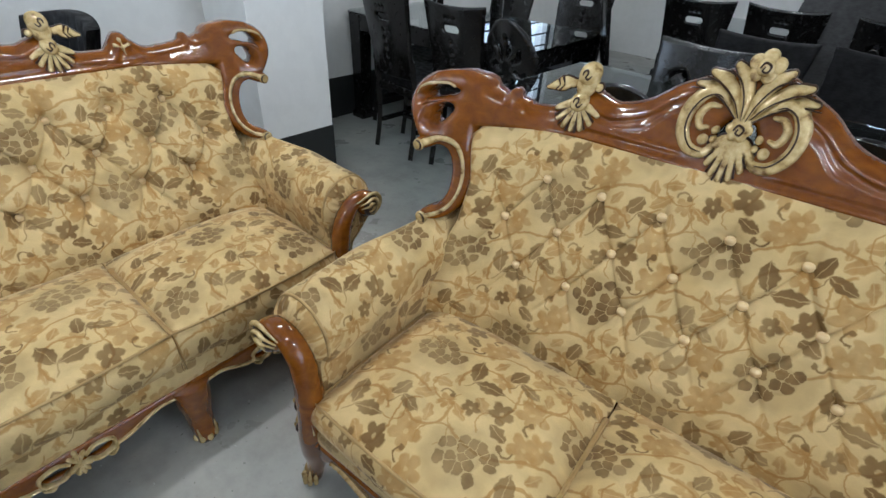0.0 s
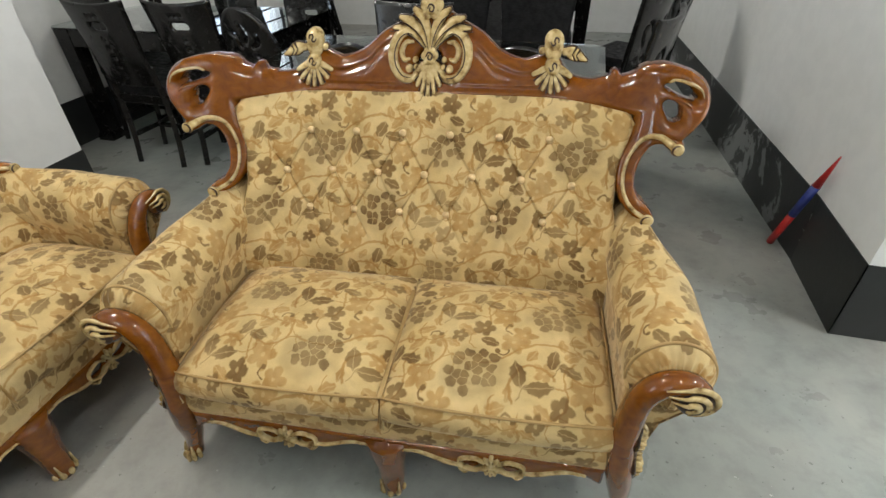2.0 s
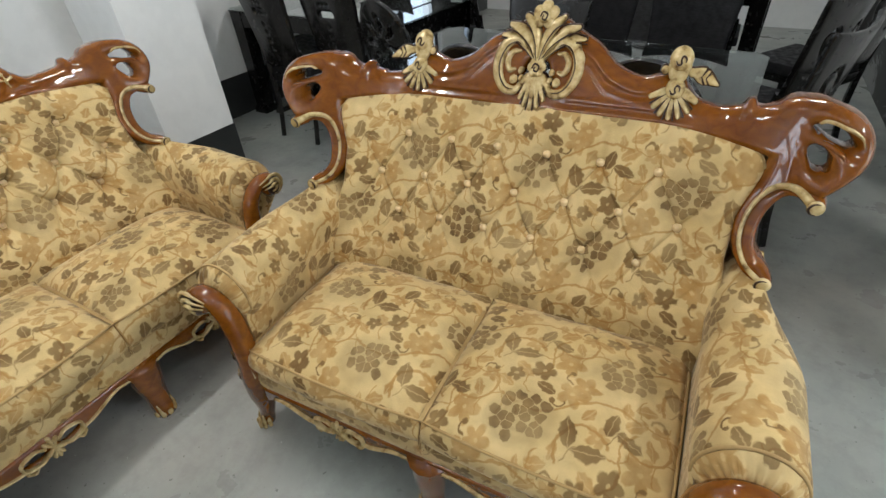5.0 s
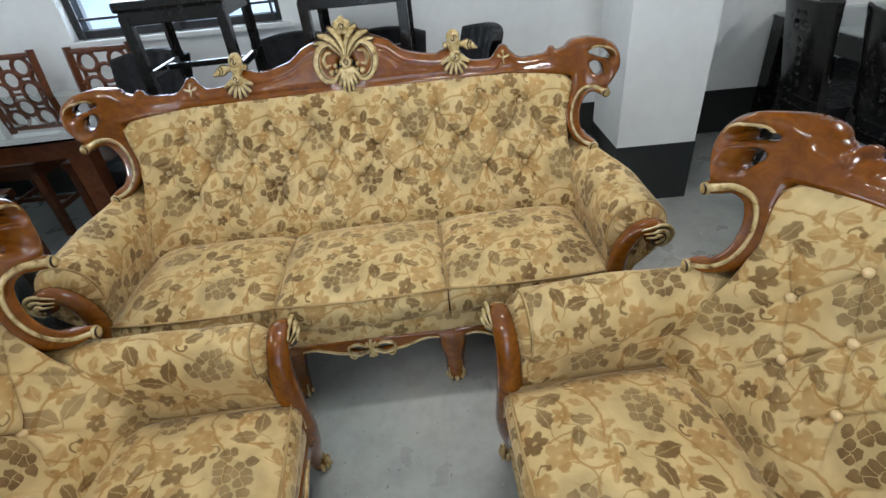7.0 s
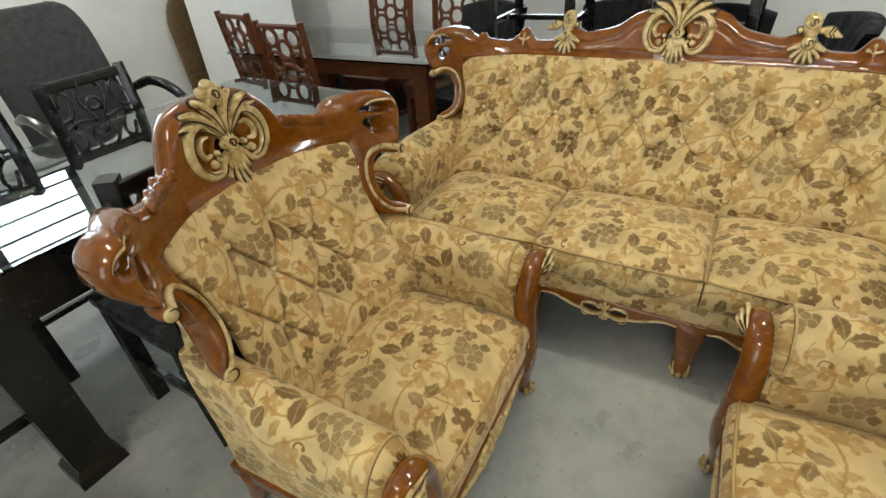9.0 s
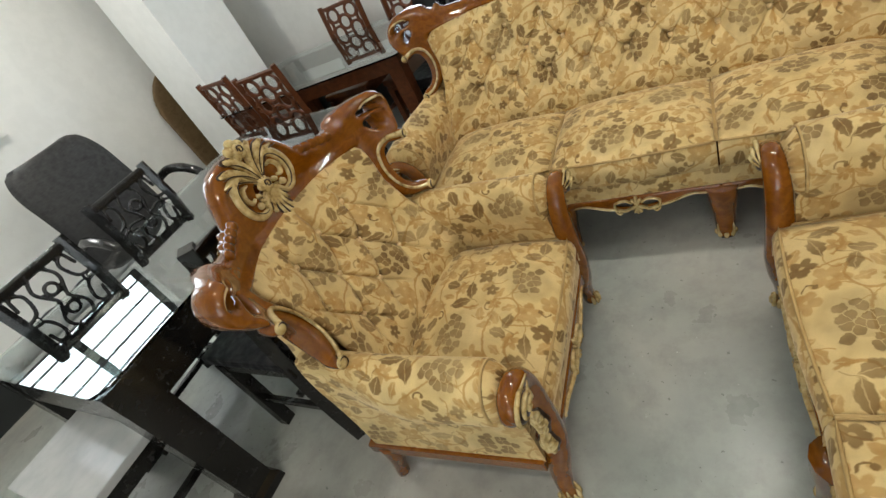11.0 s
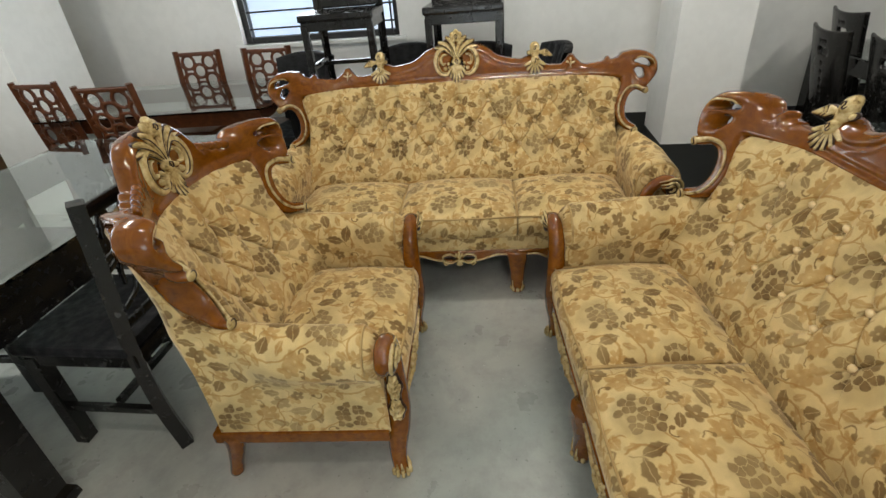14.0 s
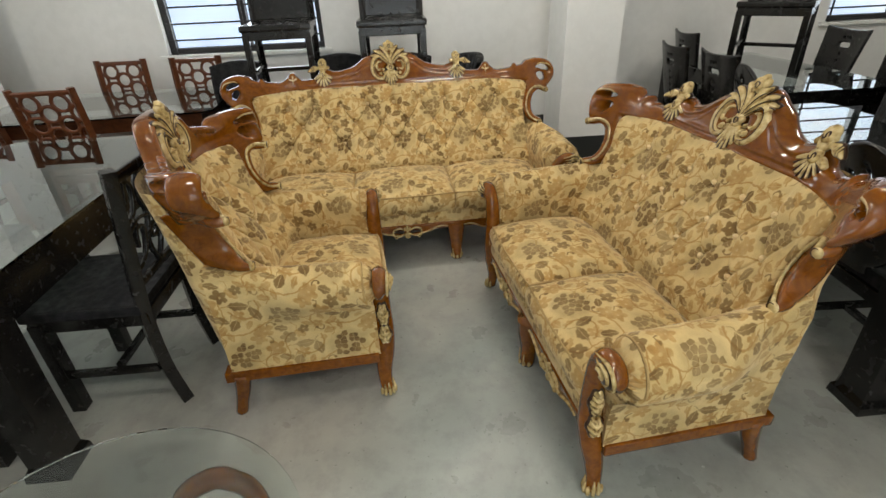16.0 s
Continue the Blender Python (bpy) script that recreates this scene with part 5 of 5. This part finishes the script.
def high_back_chair(m, label, back_h=1.02, w=0.44, d=0.42, seat=0.46, mat=None, panel_mat=None, kind="oval"):
    """A black chair with one wide curved back board."""
    mat, panel_mat = mat or BLACK, panel_mat or BLACK
    top = thing("dining_chair", m, label, "chair", "dining chairs")
    rake = 0.10
    leg4(top, w - 0.04, d, seat, mat, seat + 0.16, 0.02)
    seat_pad(top, w, d, seat, BLACK_SOFT, 0.045)
    hw = w / 2
    def field(X, Y):
        t = np.clip((Y - 0.50) / (back_h - 0.50), 0, 1)
        side = np.abs(X) - (hw * (0.84 + 0.16 * t ** 1.5))
        crown = Y - (back_h - 0.015 + 0.018 * (np.abs(X) / hw) ** 2)
        return np.maximum(np.maximum(side, crown), 0.50 - Y)
    cut = []
    if kind == "oval":
        cut = [stroke([(-0.035, back_h - 0.13), (0.035, back_h - 0.13)], [0.018, 0.018], 4)] + [disc(q * 0.028, back_h - 0.075, 0.006) for q in (-1, 0, 1)] + [disc(0, back_h - 0.20 - 0.05 * q, 0.006) for q in range(4)]
    if kind == "carved":
        cut = [stroke([(s * 0.03, back_h - 0.20), (s * 0.08, back_h - 0.13), (s * 0.13, back_h - 0.16), (s * 0.10, back_h - 0.24)], [0.004, 0.007, 0.006, 0.003]) for s in (-1, 1)]
        cut += [disc(s * 0.06 * q, back_h - 0.30, 0.007) for s in (-1, 1) for q in (1, 2)]
    if kind == "round":
        oval = lambda X, Y: (np.hypot(X / (hw * 0.95), (Y - back_h + 0.21) / 0.23) - 1) * hw
        stem = stroke([(0, 0.50), (0, 0.66)], [0.07, 0.05], 4)
        field = union(oval, stem)
        for a in np.linspace(0, 2 * math.pi, 9)[:-1]:
            c, q = math.cos(a), math.sin(a)
            cut.append(stroke([(0.05 * c, back_h - 0.21 + 0.06 * q), (0.085 * c - 0.02 * q, back_h - 0.21 + 0.11 * q + 0.02 * c), (0.11 * c, back_h - 0.21 + 0.15 * q)], [0.006, 0.011, 0.005], 8))
    body = minus(field, *cut) if cut else field
    put = lambda u, v, h: (u, d / 2 + 0.01 + rake * (v - 0.5) / 0.5 + 0.10 * (u / hw) ** 2 * -0.35 - h, v)
    part("back_panel", relief(body, (-hw - 0.02, 0.49, hw + 0.02, back_h + 0.04), 0.008, dome(0.014, 0.012), dome(0.012, 0.012), put), panel_mat, top)
    return top


def fluted_chair(m, label, back_h=0.98):
    top = thing("dining_chair", m, label, "chair", "dining chairs")
    leg4(top, 0.42, 0.42, 0.46, BLACK, 0.66, 0.02)
    seat_pad(top, 0.44, 0.42, 0.46, BLACK_SOFT, 0.05)
    u, v = np.meshgrid(np.linspace(-1, 1, 73), np.linspace(0, 1, 26))
    z = 0.54 + v * (back_h - 0.54) - 0.03 * u ** 2 * v
    y = 0.20 + 0.10 * v - 0.06 * u ** 2 - 0.010 * np.abs(np.sin(u * 9)) * np.sin(v * math.pi) ** 0.4
    front = np.stack([u * (0.19 + 0.03 * v), y - 0.02, z], -1)
    rear = np.stack([u * (0.19 + 0.03 * v), 0.20 + 0.10 * v - 0.06 * u ** 2 + 0.03, z], -1)
    P = np.concatenate([front, rear[::-1], front[:1]], 0)
    part("back_pad", sheet(P), BLACK_SOFT, top)
    return top


BLACK_SET = "black lacquered dining table with clear glass top"
dining_table(pose(-0.50, -1.645, 0), 1.68, 0.95, BLACK, BLACK_SET, leg=0.12, inset=0.012, deep=0.16)
dining_table(pose(-2.29, -2.03, 0, 0, 0, 94), 1.62, 0.98, BROWN, "red-brown wooden dining table with clear glass top", leg=0.09, inset=0.10)
dining_table(pose(-0.36, 2.10, 0), 1.56, 0.88, BLACK, BLACK_SET, leg=0.12, inset=0.03)
dining_table(pose(-2.22, 2.88, 0), 1.60, 0.86, BLACK, BLACK_SET, leg=0.10, inset=0.03)
dining_table(pose(-0.45, 4.55, 0), 1.60, 0.90, BLACK, BLACK_SET, leg=0.10, inset=0.03)
dining_table(pose(-2.16, -0.32, 0, 0, 0, 90), 1.60, 0.50, BLACK, BLACK_SET, h=0.775, leg=0.09, inset=0.03)

# low bench at the end of the black table
top = thing("bench", pose(0.40, -1.71, 0), "black wooden bench with pale grey seat at the table's end", "bench")
part("seat", box(bmesh.new(), -0.205, -0.285, 0.405, 0.205, 0.285, 0.44, 0.008), PALE_SEAT, top, smooth=False)
for sx in (-1, 1):
    for sy in (-1, 1):
        boxpart("leg", (sx * 0.17 - 0.026, sy * 0.25 - 0.026, 0.0, sx * 0.17 + 0.026, sy * 0.25 + 0.026, 0.404), BLACK, top)
    boxpart("seat_rail", (sx * 0.17 - 0.014, -0.223, 0.33, sx * 0.17 + 0.014, 0.223, 0.402), BLACK, top)
for sy in (-1, 1):
    boxpart("seat_rail", (-0.143, sy * 0.25 - 0.014, 0.33, 0.143, sy * 0.25 + 0.014, 0.402), BLACK, top)
    boxpart("stretcher", (-0.143, sy * 0.25 - 0.013, 0.13, 0.143, sy * 0.25 + 0.013, 0.16), BLACK, top)

SCROLL = "black wooden dining chair with pierced scrollwork back"
lattice_chair(pose(-0.200, -1.124, 0, 0, 0, 0), SCROLL, BLACK, BLACK_SOFT, "scrolls", 0.99, 0.46, 0.42, 0.44, 0.052)
for x, y, turn in ((-0.63, -2.03, 180), (-0.06, -1.90, 182)):
    lattice_chair(pose(x, y, 0, 0, 0, turn), SCROLL, BLACK, BLACK_SOFT, "scrolls", 0.96)
RINGS = "red-brown wooden dining chair with ring-pattern pierced back"
for x, y, turn in ((-2.58, -2.15, 90), (-2.54, -1.55, 90), (-1.85, -2.04, 270), (-2.06, -2.66, 262)):
    lattice_chair(pose(x, y, 0, 0, 0, turn), RINGS, BROWN, BROWN, "rings", 1.0)
FRET = "dark wooden chair with fretted back standing on a table"
for x, y, turn in ((-2.22, -0.72, 93), (-2.15, 0.05, 90)):
    lattice_chair(pose(x, y, 0.776, 0, 0, turn), FRET, BLACK, BLACK, "fret", 1.0, 0.45, 0.44, 0.42)
lattice_chair(pose(-2.20, 2.86, 0.766, 0, 0, 47), FRET, BLACK, BLACK, "fret", 1.0, 0.45, 0.46, 0.42)

OVAL = "black wooden dining chair with tall curved back board"
for x, y, turn in ((-2.24, 2.44, 178), (-1.78, 2.50, 182)):
    high_back_chair(pose(x, y, 0, 0, 0, turn), OVAL, 0.98, w=0.42)
high_back_chair(pose(-2.62, 2.74, 0, 0, 0, 176), OVAL, 1.02, w=0.42)
high_back_chair(pose(-1.30, 2.42, 0, 0, 0, 172), "black lacquered chair with carved oval back", 0.95, w=0.38, kind="round")
for x, y, turn in ((-2.45, 3.42, 0), (-1.80, 3.44, 5)):
    high_back_chair(pose(x, y, 0, 0, 0, turn), OVAL, 1.0)
high_back_chair(pose(-0.575, 2.22, 0, 0, 0, -4), "black lacquered chair with carved crest", 0.95, kind="carved")
for x, y, turn in ((-0.50, 1.87, 180), (0.13, 1.92, 177)):
    high_back_chair(pose(x, y, 0, 0, 0, turn), "black lacquered chair with carved oval back", 0.94, w=0.40, kind="round")
for x, y, turn in ((-1.05, 4.02, 180), (-0.55, 4.08, 176), (-0.02, 4.05, 184), (0.62, 3.55, 240), (-1.20, 3.42, 120)):
    high_back_chair(pose(x, y, 0, 0, 0, turn), OVAL, 1.0, kind="carved" if x > -0.3 else "oval")
for x, y, turn in ((0.36, 2.18, 252), (0.38, 2.74, 246)):
    high_back_chair(pose(x, y, 0, 0, 0, turn), OVAL, 1.0, kind="carved")
FLUTE = "black leather chair with fluted curved back"
for x, y, turn in ((-2.37, -0.40, 90), (-2.22, 0.10, 88), (-2.28, -1.18, 82), (-2.24, 0.36, 14)):
    fluted_chair(pose(x, y, 0, 0, 0, turn), FLUTE)
for x, y, turn in ((-0.45, 2.68, 0), (0.01, 2.70, -5)):
    high_back_chair(pose(x, y, 0, 0, 0, turn), "black leather chair with plain curved back", 0.95, panel_mat=BLACK_SOFT, kind="plain")

# dark grey armchairs: beyond the black table, and behind the glass table
def upholstered_armchair(m):
    top = thing("upholstered_armchair", m, "dark grey upholstered armchair with bent black wooden arms", "armchair", "upholstered armchairs")
    u, v = np.meshgrid(np.linspace(-1, 1, 41), np.linspace(0, 1, 30))
    corner = np.sqrt(np.clip(1 - np.clip((v - 0.72) / 0.28, 0, 1) ** 2, 0, 1)) * 0.35 + 0.65
    face = np.stack([u * 0.295 * corner, 0.16 + 0.14 * v - 0.03 * np.sin(v * math.pi) + 0.05 * np.abs(u) ** 3, 0.40 + v * 0.77], -1)
    rear = face + np.array([0, 0.09, 0])
    part("backrest", sheet(np.concatenate([face, rear[::-1], face[:1]], 0)), GREY_SOFT, top)
    boxpart("seat", (-0.31, -0.32, 0.30, 0.31, 0.26, 0.46), GREY_SOFT, top, 0.03)
    for sx in (-1, 1):
        part("arm", sweep([(sx * 0.34, 0.16, 0.66), (sx * 0.36, 0.02, 0.70), (sx * 0.37, -0.14, 0.67), (sx * 0.37, -0.26, 0.57), (sx * 0.36, -0.28, 0.36), (sx * 0.35, -0.28, 0.0)], [0.026, 0.03, 0.03, 0.027, 0.024, 0.022], 30, 10), BLACK, top)
        part("leg", sweep([(sx * 0.28, 0.20, 0.34), (sx * 0.29, 0.26, 0.0)], [0.024, 0.02], 6, 8, ref=(1, 0, 0)), BLACK, top)


upholstered_armchair(pose(-0.90, -2.86, 0, 0, 0, 184))
upholstered_armchair(pose(-0.22, 3.62, 0, 0, 0, 4))

# board leaning in the corner behind the pillar
board = lambda X, Y: np.maximum(np.maximum(np.hypot(np.maximum(X - 0.25, 0), np.maximum(Y - 0.83, 0)) - 0.33, -0.45 - X), -Y)
ob = part("leaning_board", relief(board, (-0.47, -0.02, 0.60, 1.18), 0.02, lambda d: np.full(d.shape, 0.012), lambda d: np.full(d.shape, 0.012), lambda u, w, h: (u, -h - 0.06 * w, w)), TAN_BOARD)
ob.matrix_world = pose(-2.46, -3.49, 0.005)
tagged(ob, "plain brown rounded board leaning against the wall", "board")

# furled red and blue rod leaning at the pier
top = thing("plastic_rod", pose(0, 0, 0), "red and blue plastic rod leaning against the pier", "rod")
A, B = Vector((1.289, 2.094, 0.017)), Vector((1.332, 1.934, 0.526))
for name, t0, t1, mat, r0, r1 in (("lower_end", 0.0, 0.36, RED, 0.016, 0.017), ("grip", 0.36, 0.70, BLUE, 0.018, 0.018), ("tip", 0.70, 1.0, RED, 0.017, 0.003)):
    part(name, sweep([A.lerp(B, t0), A.lerp(B, t1)], [r0, r1], 2, 10, smooth=False, ref=(1, 0, 0)), mat, top)

# round glass coffee table
top = thing("coffee_table", pose(0.994, -0.64, 0), "round clear glass coffee table on bent wooden arches", "table")
ring = [(0.455 * math.cos(a), 0.455 * math.sin(a)) for a in np.linspace(0, 2 * math.pi, 72, endpoint=False)]
bm = bmesh.new()
lo = [bm.verts.new((x, y, 0.410)) for x, y in ring]
hi = [bm.verts.new((x, y, 0.420)) for x, y in ring]
bm.faces.new(lo[::-1])
bm.faces.new(hi)
for i in range(72):
    bm.faces.new((lo[i], lo[(i + 1) % 72], hi[(i + 1) % 72], hi[i]))
part("glass_top", bm, GLASS_CLEAR, top, "clear glass top", False)
for turn in (0, 90, 180, 270):
    c, q = math.cos(radians(turn)), math.sin(radians(turn))
    arch = [(x * c - y * q, x * q + y * c, z) for x, y, z in ((-0.24, 0.06, 0.0), (-0.25, 0.07, 0.20), (-0.275, 0.09, 0.345), (-0.300, 0.15, 0.378), (-0.300, 0.21, 0.372), (-0.290, 0.265, 0.30), (-0.27, 0.285, 0.0))]
    part("arch", sweep(arch, [0.024, 0.026, 0.028, 0.030, 0.028, 0.026, 0.024], 40, 10, 0.9, ref=(0.9, 0.3, 0.2)), WOOD, top)
